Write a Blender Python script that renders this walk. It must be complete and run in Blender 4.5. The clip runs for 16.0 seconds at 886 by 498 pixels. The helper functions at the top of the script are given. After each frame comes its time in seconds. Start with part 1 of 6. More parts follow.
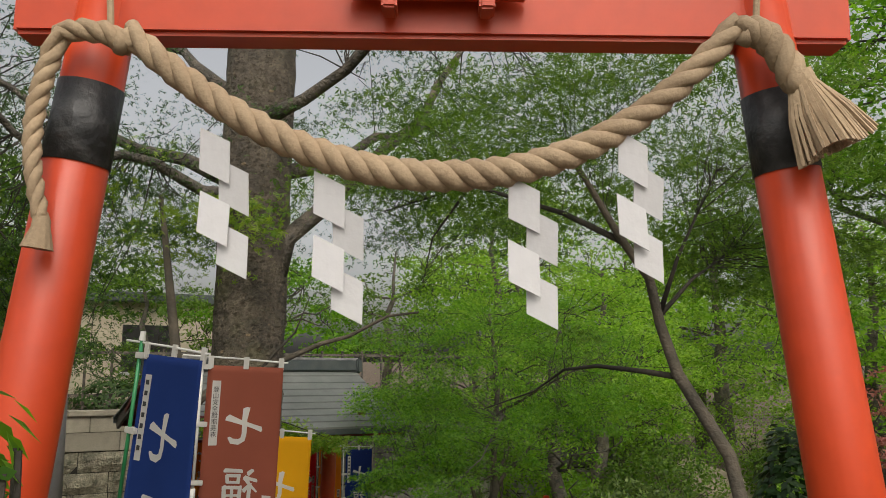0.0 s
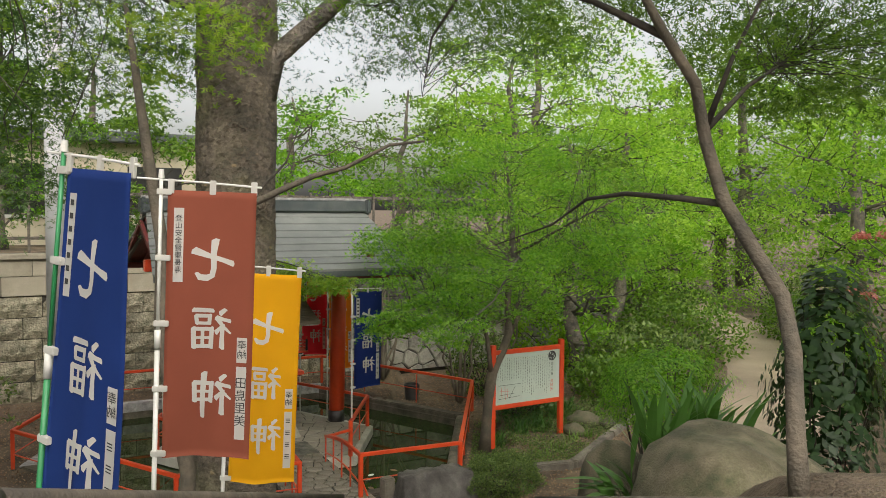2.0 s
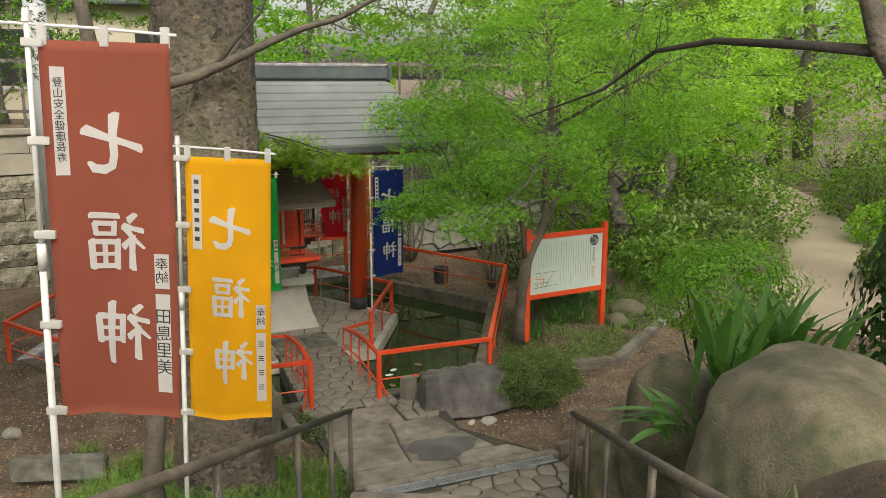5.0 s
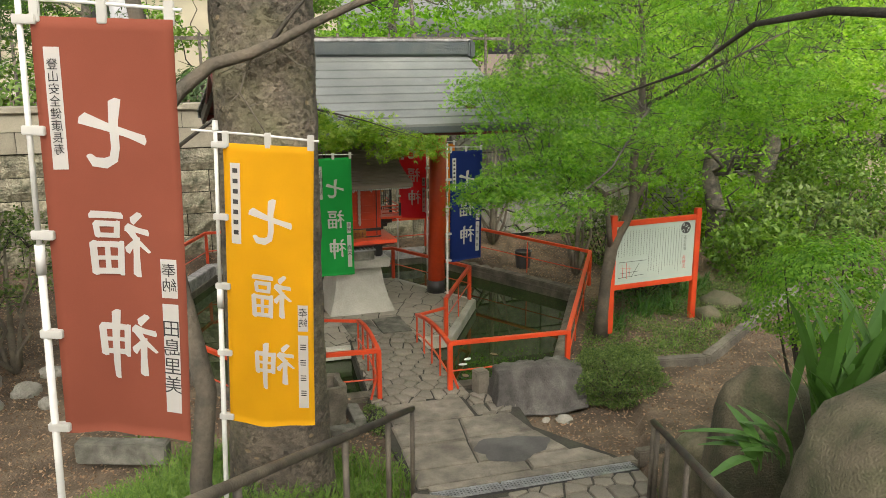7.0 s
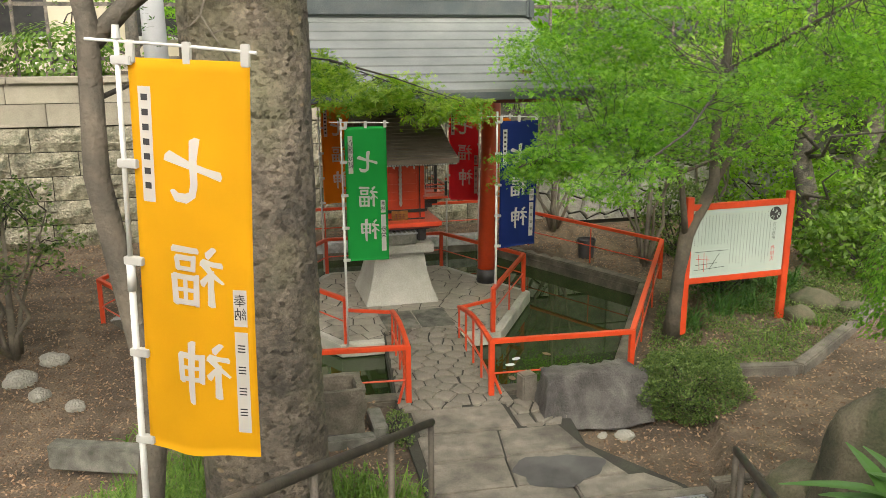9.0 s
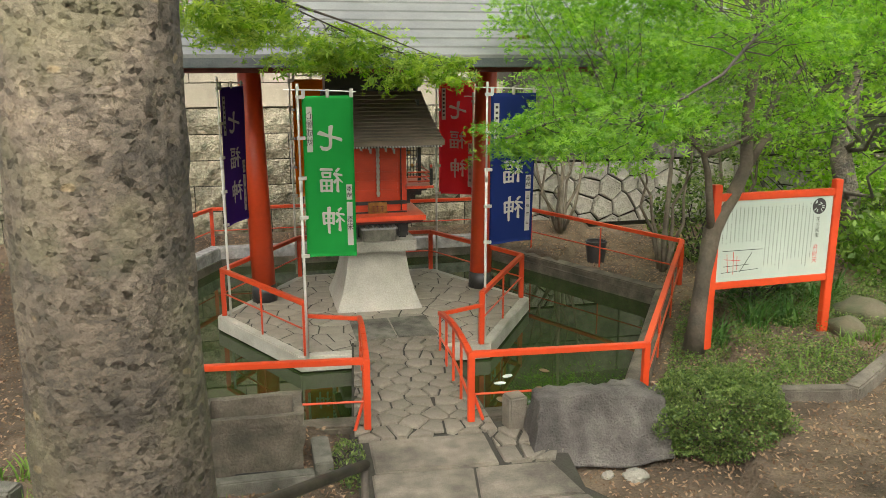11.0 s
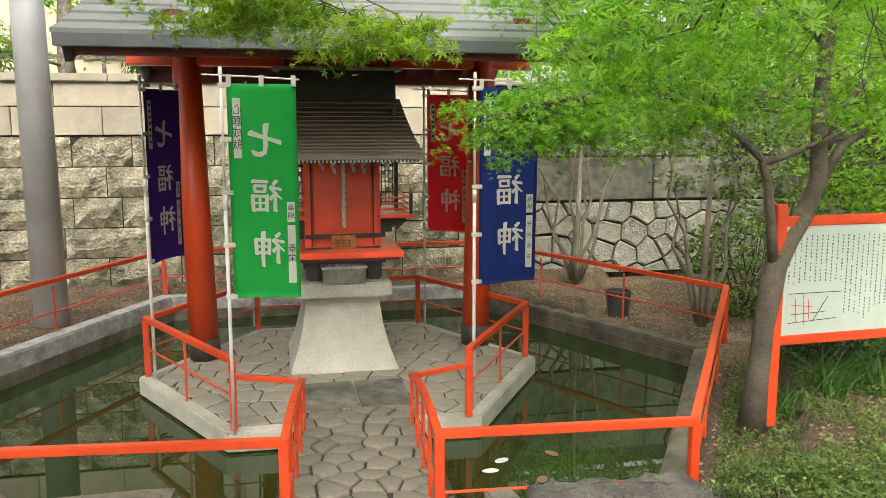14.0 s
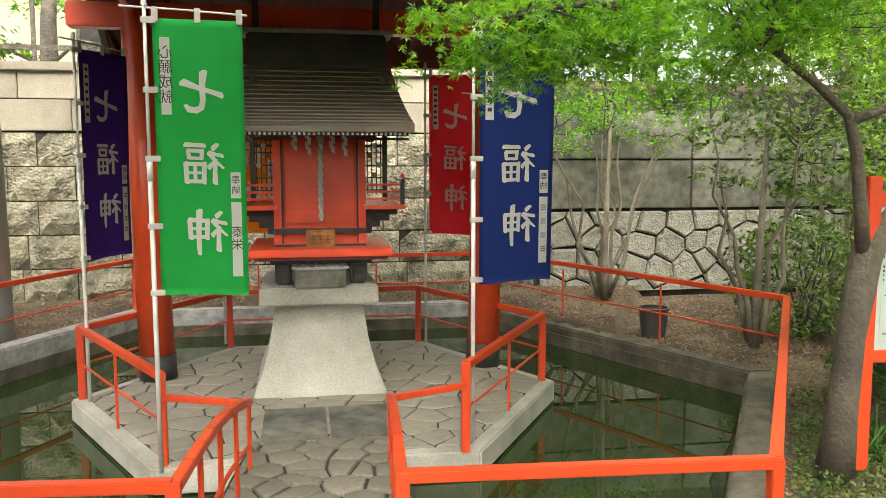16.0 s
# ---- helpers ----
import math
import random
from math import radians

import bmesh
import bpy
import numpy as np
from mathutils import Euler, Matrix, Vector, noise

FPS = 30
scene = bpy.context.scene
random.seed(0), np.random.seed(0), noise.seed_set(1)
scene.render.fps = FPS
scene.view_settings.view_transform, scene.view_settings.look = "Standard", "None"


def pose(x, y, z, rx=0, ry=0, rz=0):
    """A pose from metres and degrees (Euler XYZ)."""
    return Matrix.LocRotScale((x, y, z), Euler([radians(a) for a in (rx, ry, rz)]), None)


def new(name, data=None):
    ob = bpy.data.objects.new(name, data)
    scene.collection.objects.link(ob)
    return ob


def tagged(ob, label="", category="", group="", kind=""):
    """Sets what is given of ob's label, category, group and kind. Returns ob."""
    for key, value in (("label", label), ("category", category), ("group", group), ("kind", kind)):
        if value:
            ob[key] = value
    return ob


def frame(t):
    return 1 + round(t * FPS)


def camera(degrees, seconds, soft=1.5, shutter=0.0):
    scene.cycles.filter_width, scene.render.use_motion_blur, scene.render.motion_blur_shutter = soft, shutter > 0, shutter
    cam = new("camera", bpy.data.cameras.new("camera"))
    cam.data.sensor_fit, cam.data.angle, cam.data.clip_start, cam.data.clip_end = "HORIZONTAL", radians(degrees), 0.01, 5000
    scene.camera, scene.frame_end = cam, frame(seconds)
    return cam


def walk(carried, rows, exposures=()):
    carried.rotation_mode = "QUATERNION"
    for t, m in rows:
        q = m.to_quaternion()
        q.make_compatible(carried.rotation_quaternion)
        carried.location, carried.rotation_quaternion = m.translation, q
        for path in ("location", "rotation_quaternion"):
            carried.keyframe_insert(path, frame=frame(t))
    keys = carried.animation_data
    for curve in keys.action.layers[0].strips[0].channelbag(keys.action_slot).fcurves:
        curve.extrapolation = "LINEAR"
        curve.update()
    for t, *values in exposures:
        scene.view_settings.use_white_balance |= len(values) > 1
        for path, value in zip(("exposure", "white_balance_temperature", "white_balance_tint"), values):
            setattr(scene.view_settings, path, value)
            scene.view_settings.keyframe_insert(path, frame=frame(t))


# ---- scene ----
cam = camera(56.9, 16.0, soft=0.75)
EXPO = -0.04
METRES, EYE, TILT, LEAN, TURN = 8.8, 3.72, 1.0, 2.2, -29.5
ROWS = [
    (0.0, 0.0, 0.0, 0.0, -0.32, 6.86, -2.64),
    (0.5, -0.0031, 0.0208, -0.0035, 0.19, 3.08, -2.67),
    (1.0, -0.0011, 0.0438, -0.0089, 0.52, 0.62, -2.7),
    (1.5, 0.0073, 0.0701, -0.0123, 0.76, -1.43, -2.72),
    (2.0, 0.0114, 0.0922, -0.0151, 0.96, -3.78, -2.68),
    (2.5, 0.0063, 0.1205, -0.0178, 1.07, -5.88, -2.66),
    (3.0, 0.0033, 0.1507, -0.0227, 1.25, -7.77, -2.62),
    (3.5, 0.0029, 0.1847, -0.0295, 1.43, -9.84, -2.57),
    (6.0, 0.0387, 0.2697, -0.0179, 6.63, -13.79, -1.83),
    (6.5, 0.0396, 0.2836, -0.0205, 8.55, -14.31, -1.8),
    (7.0, 0.0375, 0.302, -0.0206, 10.1, -14.84, -1.81),
    (7.5, 0.0391, 0.3289, -0.0307, 11.51, -15.33, -1.75),
    (8.0, 0.0394, 0.3637, -0.0419, 13.12, -15.68, -1.64),
    (10.5, 0.0487, 0.5593, -0.1112, 16.19, -14.98, -1.76),
    (11.0, 0.0448, 0.5978, -0.1272, 16.39, -14.65, -1.8),
    (11.5, 0.0432, 0.6312, -0.139, 16.56, -13.96, -1.8),
    (12.0, 0.0423, 0.6648, -0.1514, 17.08, -13.27, -1.73),
    (12.5, 0.0353, 0.7003, -0.1645, 17.53, -12.71, -1.72),
    (13.0, 0.0374, 0.7334, -0.1791, 17.68, -11.99, -1.71),
    (13.5, 0.0362, 0.7668, -0.1857, 17.78, -11.22, -1.69),
    (14.0, 0.027, 0.7995, -0.1989, 17.81, -10.1, -1.72),
    (14.5, 0.0247, 0.8323, -0.2143, 17.84, -9.01, -1.75),
    (15.0, 0.02, 0.8669, -0.2273, 18.13, -8.24, -1.76),
    (15.5, 0.0097, 0.9038, -0.2389, 18.58, -7.91, -1.74),
    (16.0, 0.0103, 0.9382, -0.2536, 19.79, -7.69, -1.67),
]
walk(cam, [(t, pose(0, 0, EYE, TILT, LEAN, TURN) @ pose(METRES * x, METRES * y, METRES * z, 90 + pitch, roll, yaw)) for t, x, y, z, yaw, pitch, roll in ROWS],
     [(t, EXPO + e, 6900, 10) for t, e in ((0.0, -1.26), (0.5, -0.97), (1.0, -0.77), (2.5, -0.48), (5.0, -0.28), (6.5, -0.16), (8.0, 0.05), (11.0, 0.34), (13.0, 0.56), (14.5, 0.61), (16.0, 0.68))])

# ---- light: overcast day ----
world = bpy.data.worlds.new("world")
scene.world = world
world.use_nodes = True
wn, wl = world.node_tree.nodes, world.node_tree.links
sky = wn.new("ShaderNodeTexSky")
sky.sky_type, sky.sun_disc = "NISHITA", False
sky.sun_elevation, sky.sun_rotation = radians(47), radians(200)
sky.air_density, sky.dust_density, sky.ozone_density = 1.0, 6.0, 1.0
cloud = wn.new("ShaderNodeHueSaturation")      # an overcast sky: nearly white
cloud.inputs["Saturation"].default_value, cloud.inputs["Value"].default_value = 0.3, 2.8
wl.new(sky.outputs[0], cloud.inputs["Color"])
wl.new(cloud.outputs[0], wn["Background"].inputs[0])
wn["Background"].inputs[1].default_value = 0.15
sun = new("sun", bpy.data.lights.new("sun", "SUN"))
sun.data.energy, sun.data.angle, sun.data.color = 1.2, radians(35), (1.0, 0.95, 0.86)
sun.matrix_world = pose(0, 0, 20, 43, 0, 200 - 180)


# ---- materials ----
def material(name, base, rough=0.7, metal=0.0, second=None, scale=6.0, fine=60.0, bump=0.2, spread=0.12, bias=0.5, distance=0.01, gloss=0.5):
    """A surface of two colours mottled at two scales, with a fine relief."""
    m = bpy.data.materials.new(name)
    m.use_nodes = True
    n, l = m.node_tree.nodes, m.node_tree.links
    b = n["Principled BSDF"]
    b.inputs["Roughness"].default_value, b.inputs["Metallic"].default_value = rough, metal
    b.inputs["Specular IOR Level"].default_value = gloss
    second = second or tuple(c * (1 - spread * 2.2) for c in base)
    co = n.new("ShaderNodeTexCoord")
    big, small = n.new("ShaderNodeTexNoise"), n.new("ShaderNodeTexNoise")
    for node, s, d in ((big, scale, 5), (small, fine, 3)):
        node.inputs["Scale"].default_value, node.inputs["Detail"].default_value = s, d
        l.new(co.outputs["Object"], node.inputs["Vector"])
    ramp = n.new("ShaderNodeMapRange")
    ramp.inputs[1].default_value, ramp.inputs[2].default_value = bias - 0.18, bias + 0.18
    l.new(big.outputs["Fac"], ramp.inputs[0])
    mix = n.new("ShaderNodeMix")
    mix.data_type = "RGBA"
    mix.inputs[6].default_value, mix.inputs[7].default_value = (*base, 1), (*second, 1)
    l.new(ramp.outputs[0], mix.inputs[0])
    info = n.new("ShaderNodeObjectInfo")
    add = n.new("ShaderNodeMath")
    add.operation = "MULTIPLY_ADD"
    l.new(small.outputs["Fac"], add.inputs[0])
    add.inputs[1].default_value = spread * 4.2
    var = n.new("ShaderNodeMath")
    var.operation = "MULTIPLY_ADD"
    l.new(info.outputs["Random"], var.inputs[0])
    var.inputs[1].default_value, var.inputs[2].default_value = spread * 1.1, 1 - spread * 2.3
    l.new(var.outputs[0], add.inputs[2])
    broad, fade, whole = n.new("ShaderNodeTexNoise"), n.new("ShaderNodeMapRange"), n.new("ShaderNodeMath")
    broad.inputs["Scale"].default_value, broad.inputs["Detail"].default_value = scale * 0.37, 8
    l.new(co.outputs["Object"], broad.inputs["Vector"])
    fade.inputs[1].default_value, fade.inputs[2].default_value = 0.32, 0.62
    fade.inputs[3].default_value, fade.inputs[4].default_value = 1 - min(0.5, spread * 2.6), 1.06
    l.new(broad.outputs["Fac"], fade.inputs[0])
    whole.operation = "MULTIPLY"
    l.new(add.outputs[0], whole.inputs[0])
    l.new(fade.outputs[0], whole.inputs[1])
    hsv = n.new("ShaderNodeHueSaturation")
    l.new(mix.outputs[2], hsv.inputs["Color"])
    l.new(whole.outputs[0], hsv.inputs["Value"])
    l.new(hsv.outputs[0], b.inputs["Base Color"])
    if bump:
        both = n.new("ShaderNodeMath")
        l.new(big.outputs["Fac"], both.inputs[0])
        l.new(small.outputs["Fac"], both.inputs[1])
        bp = n.new("ShaderNodeBump")
        bp.inputs["Strength"].default_value, bp.inputs["Distance"].default_value = min(1.0, bump * 1.8), distance * 1.3
        l.new(both.outputs[0], bp.inputs["Height"])
        l.new(bp.outputs[0], b.inputs["Normal"])
    return m


def leaf_material(name, base, second, translucent=0.5, rough=0.45):
    m = bpy.data.materials.new(name)
    m.use_nodes = True
    n, l = m.node_tree.nodes, m.node_tree.links
    b, out = n["Principled BSDF"], n["Material Output"]
    b.inputs["Roughness"].default_value, b.inputs["Specular IOR Level"].default_value = rough, 0.3
    geo = n.new("ShaderNodeNewGeometry")
    mix = n.new("ShaderNodeMix")
    mix.data_type = "RGBA"
    mix.inputs[6].default_value, mix.inputs[7].default_value = (*base, 1), (*second, 1)
    l.new(geo.outputs["Random Per Island"], mix.inputs[0])
    l.new(mix.outputs[2], b.inputs["Base Color"])
    tr = n.new("ShaderNodeBsdfTranslucent")
    hsv = n.new("ShaderNodeHueSaturation")
    hsv.inputs["Saturation"].default_value, hsv.inputs["Value"].default_value = 1.15, 1.5
    l.new(mix.outputs[2], hsv.inputs["Color"])
    l.new(hsv.outputs[0], tr.inputs["Color"])
    sh = n.new("ShaderNodeMixShader")
    sh.inputs[0].default_value = translucent
    l.new(b.outputs[0], sh.inputs[1])
    l.new(tr.outputs[0], sh.inputs[2])
    l.new(sh.outputs[0], out.inputs["Surface"])
    return m


VERMILION = material("vermilion_paint", (0.58, 0.062, 0.015), 0.4, second=(0.48, 0.048, 0.013), scale=2.2, fine=26, bump=0.02, spread=0.06)
LACQUER = material("red_lacquer", (0.78, 0.09, 0.035), 0.35, second=(0.66, 0.07, 0.028), scale=5, fine=120, bump=0.08, spread=0.08)
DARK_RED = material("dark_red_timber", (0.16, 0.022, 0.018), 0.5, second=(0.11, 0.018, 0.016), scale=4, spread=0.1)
BLACK = material("black_paint", (0.018, 0.018, 0.02), 0.4, second=(0.035, 0.033, 0.032), scale=7, spread=0.1)
BAND = material("black_band", (0.03, 0.032, 0.034), 0.5, second=(0.1, 0.1, 0.1), scale=25, spread=0.15, bias=0.62)
CONCRETE = material("pale_concrete", (0.47, 0.45, 0.39), 0.85, second=(0.33, 0.32, 0.27), scale=2.5, fine=70, bump=0.3, spread=0.16)
CONCRETE_OLD = material("old_concrete", (0.2, 0.19, 0.16), 0.9, second=(0.095, 0.098, 0.075), scale=9, fine=130, bump=0.55, spread=0.22)
KERB_DARK = material("mossy_concrete", (0.16, 0.135, 0.103), 0.9, second=(0.065, 0.06, 0.042), scale=6, fine=55, bump=0.5, spread=0.22)
GRANITE = material("granite", (0.38, 0.37, 0.355), 0.7, second=(0.25, 0.25, 0.245), scale=20, fine=260, bump=0.15, spread=0.16)
SLAB = material("stone_slab", (0.23, 0.205, 0.162), 0.85, second=(0.135, 0.12, 0.096), scale=7, fine=110, bump=0.55, spread=0.23)
SLAB_WET = material("wet_asphalt_patch", (0.07, 0.068, 0.064), 0.75, second=(0.1, 0.097, 0.09), scale=6, fine=160, bump=0.4, spread=0.14)
PAVER = material("crazy_paving_stone", (0.25, 0.225, 0.178), 0.85, second=(0.155, 0.14, 0.112), scale=9, fine=110, bump=0.55, spread=0.24)
JOINT = material("dark_joint", (0.036, 0.032, 0.026), 0.95, second=(0.04, 0.04, 0.027), scale=6, fine=90, bump=0.4, spread=0.14)
ROUGH_STONE = material("rough_wall_stone", (0.47, 0.425, 0.31), 0.92, second=(0.15, 0.148, 0.1), scale=7, fine=34, bump=1.0, spread=0.25, distance=0.05)
DRESSED = material("dressed_wall_stone", (0.37, 0.335, 0.255), 0.88, second=(0.27, 0.245, 0.185), scale=2.5, fine=90, bump=0.3, spread=0.17)
GREY_STONE = material("grey_fieldstone", (0.45, 0.43, 0.37), 0.9, second=(0.25, 0.24, 0.2), scale=5, fine=40, bump=0.8, spread=0.18, distance=0.03)
ROCK = material("brown_grey_boulder", (0.16, 0.135, 0.088), 0.9, second=(0.055, 0.063, 0.028), scale=6, fine=75, bump=0.5, spread=0.24, distance=0.012)
ROCK_GREY = material("streaked_grey_rock", (0.15, 0.14, 0.125), 0.8, second=(0.055, 0.05, 0.046), scale=5, fine=70, bump=0.8, spread=0.24, distance=0.02)
SOIL = material("leaf_strewn_soil", (0.165, 0.12, 0.08), 0.95, second=(0.085, 0.063, 0.04), scale=3.5, fine=48, bump=0.9, spread=0.26, distance=0.03)
BARK = material("dark_flaky_bark", (0.19, 0.16, 0.125), 0.95, second=(0.085, 0.08, 0.07), scale=9, fine=34, bump=1.0, spread=0.2, distance=0.03)
BARK_BIG = material("scaly_bark", (0.185, 0.15, 0.108), 0.9, second=(0.1, 0.084, 0.063), scale=5, fine=60, bump=0.5, spread=0.16, distance=0.012)


def scaly(m, across, tall, depth):
    """Lays overlapping bark plates over a material: each one tilted, its lower rim proud, the crevices' shade painted
    into the colour, some pale where a flake has dropped.
    """
    n, l = m.node_tree.nodes, m.node_tree.links
    b = n["Principled BSDF"]
    co, wob, bend, size = n.new("ShaderNodeTexCoord"), n.new("ShaderNodeTexNoise"), n.new("ShaderNodeVectorMath"), n.new("ShaderNodeMapping")
    wob.inputs["Scale"].default_value, wob.inputs["Detail"].default_value = 14, 3
    bend.operation = "MULTIPLY_ADD"
    bend.inputs[1].default_value = (0.03, 0.03, 0.03)
    l.new(co.outputs["Object"], wob.inputs["Vector"])
    l.new(wob.outputs["Color"], bend.inputs[0])
    l.new(co.outputs["Object"], bend.inputs[2])
    size.inputs["Scale"].default_value = (1 / across, 1 / across, 1 / tall)
    l.new(bend.outputs[0], size.inputs["Vector"])
    heights = []
    for scale in (1.0, 2.3):
        cell, away, tilt = n.new("ShaderNodeTexVoronoi"), n.new("ShaderNodeVectorMath"), n.new("ShaderNodeVectorMath")
        cell.inputs["Scale"].default_value = scale
        l.new(size.outputs[0], cell.inputs["Vector"])
        away.operation, tilt.operation = "SUBTRACT", "DOT_PRODUCT"
        l.new(size.outputs[0], away.inputs[0])
        l.new(cell.outputs["Position"], away.inputs[1])
        l.new(away.outputs[0], tilt.inputs[0])
        lean = n.new("ShaderNodeVectorMath")
        lean.operation = "MULTIPLY_ADD"
        lean.inputs[1].default_value, lean.inputs[2].default_value = (2.6, 2.6, 2.6), (-1.3, -1.3, -1.9)
        l.new(cell.outputs["Color"], lean.inputs[0])
        l.new(lean.outputs[0], tilt.inputs[1])
        level = n.new("ShaderNodeMath")
        level.operation = "MULTIPLY_ADD"
        l.new(cell.outputs["Color"], level.inputs[0])
        level.inputs[1].default_value = 0.55
        l.new(tilt.outputs["Value"], level.inputs[2])
        heights.append((cell, level))
    both = n.new("ShaderNodeMath")
    both.operation = "MULTIPLY_ADD"
    l.new(heights[1][1].outputs[0], both.inputs[0])
    both.inputs[1].default_value = 0.45
    l.new(heights[0][1].outputs[0], both.inputs[2])
    bump = n.new("ShaderNodeBump")
    bump.inputs["Strength"].default_value, bump.inputs["Distance"].default_value = 1.0, depth
    l.new(both.outputs[0], bump.inputs["Height"])
    l.new(b.inputs["Normal"].links[0].from_socket, bump.inputs["Normal"])
    l.new(bump.outputs[0], b.inputs["Normal"])
    tone = n.new("ShaderNodeMapRange")
    tone.inputs[1].default_value, tone.inputs[2].default_value, tone.inputs[3].default_value, tone.inputs[4].default_value = 0.15, 0.85, 0.74, 1.26
    l.new(heights[0][0].outputs["Color"], tone.inputs[0])
    rim = n.new("ShaderNodeTexVoronoi")
    rim.feature = "DISTANCE_TO_EDGE"
    l.new(size.outputs[0], rim.inputs["Vector"])
    # darkens the colour along plate edges, as the shade in the crevices would
    edge = n.new("ShaderNodeMapRange")
    edge.inputs[2].default_value, edge.inputs[3].default_value, edge.inputs[4].default_value = 0.16, 0.32, 1.08
    l.new(rim.outputs["Distance"], edge.inputs[0])
    grade = n.new("ShaderNodeMath")
    grade.operation = "MULTIPLY"
    l.new(tone.outputs[0], grade.inputs[0])
    l.new(edge.outputs[0], grade.inputs[1])
    dim = n.new("ShaderNodeMix")
    dim.data_type, dim.blend_type = "RGBA", "MULTIPLY"
    dim.inputs[0].default_value = 1.0
    l.new(b.inputs["Base Color"].links[0].from_socket, dim.inputs[6])
    l.new(grade.outputs[0], dim.inputs[7])
    spot, pick, pale = n.new("ShaderNodeTexVoronoi"), n.new("ShaderNodeMapRange"), n.new("ShaderNodeMix")
    spot.inputs["Scale"].default_value = 0.16
    l.new(size.outputs[0], spot.inputs["Vector"])
    pick.inputs[1].default_value, pick.inputs[2].default_value, pick.inputs[3].default_value, pick.inputs[4].default_value = 0.09, 0.13, 0.4, 0.0
    l.new(spot.outputs["Distance"], pick.inputs[0])
    pale.data_type = "RGBA"
    pale.inputs[7].default_value = (0.36, 0.25, 0.13, 1)
    l.new(pick.outputs[0], pale.inputs[0])
    l.new(dim.outputs[2], pale.inputs[6])
    moss, where, green = n.new("ShaderNodeTexNoise"), n.new("ShaderNodeMapRange"), n.new("ShaderNodeMix")
    moss.inputs["Scale"].default_value, moss.inputs["Detail"].default_value = 1.7, 6
    l.new(co.outputs["Object"], moss.inputs["Vector"])
    where.inputs[1].default_value, where.inputs[2].default_value, where.inputs[4].default_value = 0.5, 0.72, 0.6
    l.new(moss.outputs["Fac"], where.inputs[0])
    green.data_type = "RGBA"
    green.inputs[7].default_value = (0.15, 0.15, 0.07, 1)
    l.new(where.outputs[0], green.inputs[0])
    l.new(pale.outputs[2], green.inputs[6])
    l.new(green.outputs[2], b.inputs["Base Color"])


scaly(BARK_BIG, 0.036, 0.024, 0.02)
BARK_MAPLE = material("maple_bark", (0.125, 0.102, 0.074), 0.9, second=(0.068, 0.06, 0.046), scale=6, fine=40, bump=0.5, spread=0.16)
BRANCH = material("dark_branch", (0.06, 0.05, 0.038), 0.9, second=(0.04, 0.036, 0.03), scale=6, fine=40, bump=0.4, spread=0.16)
BARK_PALE = material("pale_bark", (0.2, 0.17, 0.125), 0.9, second=(0.12, 0.105, 0.08), scale=6, fine=40, bump=0.4, spread=0.16)
COPPER = material("grey_roof_sheet", (0.19, 0.2, 0.185), 0.55, 0.1, second=(0.13, 0.142, 0.134), scale=2, fine=60, bump=0.12, spread=0.1)
RIDGE = material("dark_ridge_metal", (0.06, 0.075, 0.08), 0.45, 0.2, second=(0.09, 0.1, 0.1), scale=4, spread=0.1)
BROWN_ROOF = material("brown_shrine_roof", (0.2, 0.16, 0.12), 0.5, 0.1, second=(0.14, 0.115, 0.09), scale=3, fine=80, bump=0.15, spread=0.1)
ROPE = material("straw_rope", (0.43, 0.325, 0.21), 0.9, second=(0.33, 0.24, 0.15), scale=9, fine=150, bump=0.12, spread=0.12)
PAPER = material("white_paper", (0.55, 0.55, 0.55), 0.8, second=(0.5, 0.5, 0.51), scale=5, bump=0.05, spread=0.02)
WHITE = material("white_plastic", (0.58, 0.58, 0.55), 0.5, second=(0.48, 0.48, 0.45), scale=8, bump=0.05, spread=0.05)
GREEN_PLASTIC = material("green_plastic", (0.02, 0.2, 0.07), 0.45, spread=0.08, bump=0.05)
STEEL = material("galvanised_steel", (0.4, 0.41, 0.41), 0.45, 0.6, second=(0.3, 0.31, 0.32), scale=12, spread=0.1)
RAIL = material("weathered_handrail", (0.125, 0.105, 0.078), 0.6, 0.2, second=(0.065, 0.056, 0.045), scale=9, fine=80, bump=0.25, spread=0.16)
POLE = material("grey_pole_concrete", (0.56, 0.57, 0.58), 0.8, second=(0.46, 0.47, 0.48), scale=3, fine=120, bump=0.15, spread=0.08)
BUCKET = material("dark_plastic", (0.05, 0.05, 0.05), 0.5, second=(0.034, 0.034, 0.035), spread=0.1)
GOLD = material("aged_brass", (0.4, 0.2, 0.06), 0.45, 0.6, second=(0.28, 0.13, 0.04), scale=20, spread=0.12)
INK = material("black_ink", (0.03, 0.03, 0.03), 0.8, bump=0, spread=0.02)
RED_INK = material("red_ink", (0.5, 0.05, 0.05), 0.8, bump=0, spread=0.02)
BOARD = material("board_face", (0.4, 0.46, 0.4), 0.35, second=(0.35, 0.41, 0.36), scale=2, bump=0.03, spread=0.04)
DIRT = material("pale_trodden_dirt", (0.33, 0.265, 0.2), 0.95, second=(0.25, 0.2, 0.145), scale=0.8, fine=30, bump=0.3, spread=0.12)
PLASTER = material("cream_wall", (0.6, 0.53, 0.4), 0.9, second=(0.53, 0.47, 0.36), scale=1.5, bump=0.1, spread=0.06)
MAPLE_LEAF = leaf_material("maple_leaf", (0.065, 0.17, 0.024), (0.24, 0.43, 0.07), 0.62)
MAPLE_TIP = leaf_material("young_maple_leaf", (0.09, 0.19, 0.025), (0.31, 0.42, 0.08), 0.62)
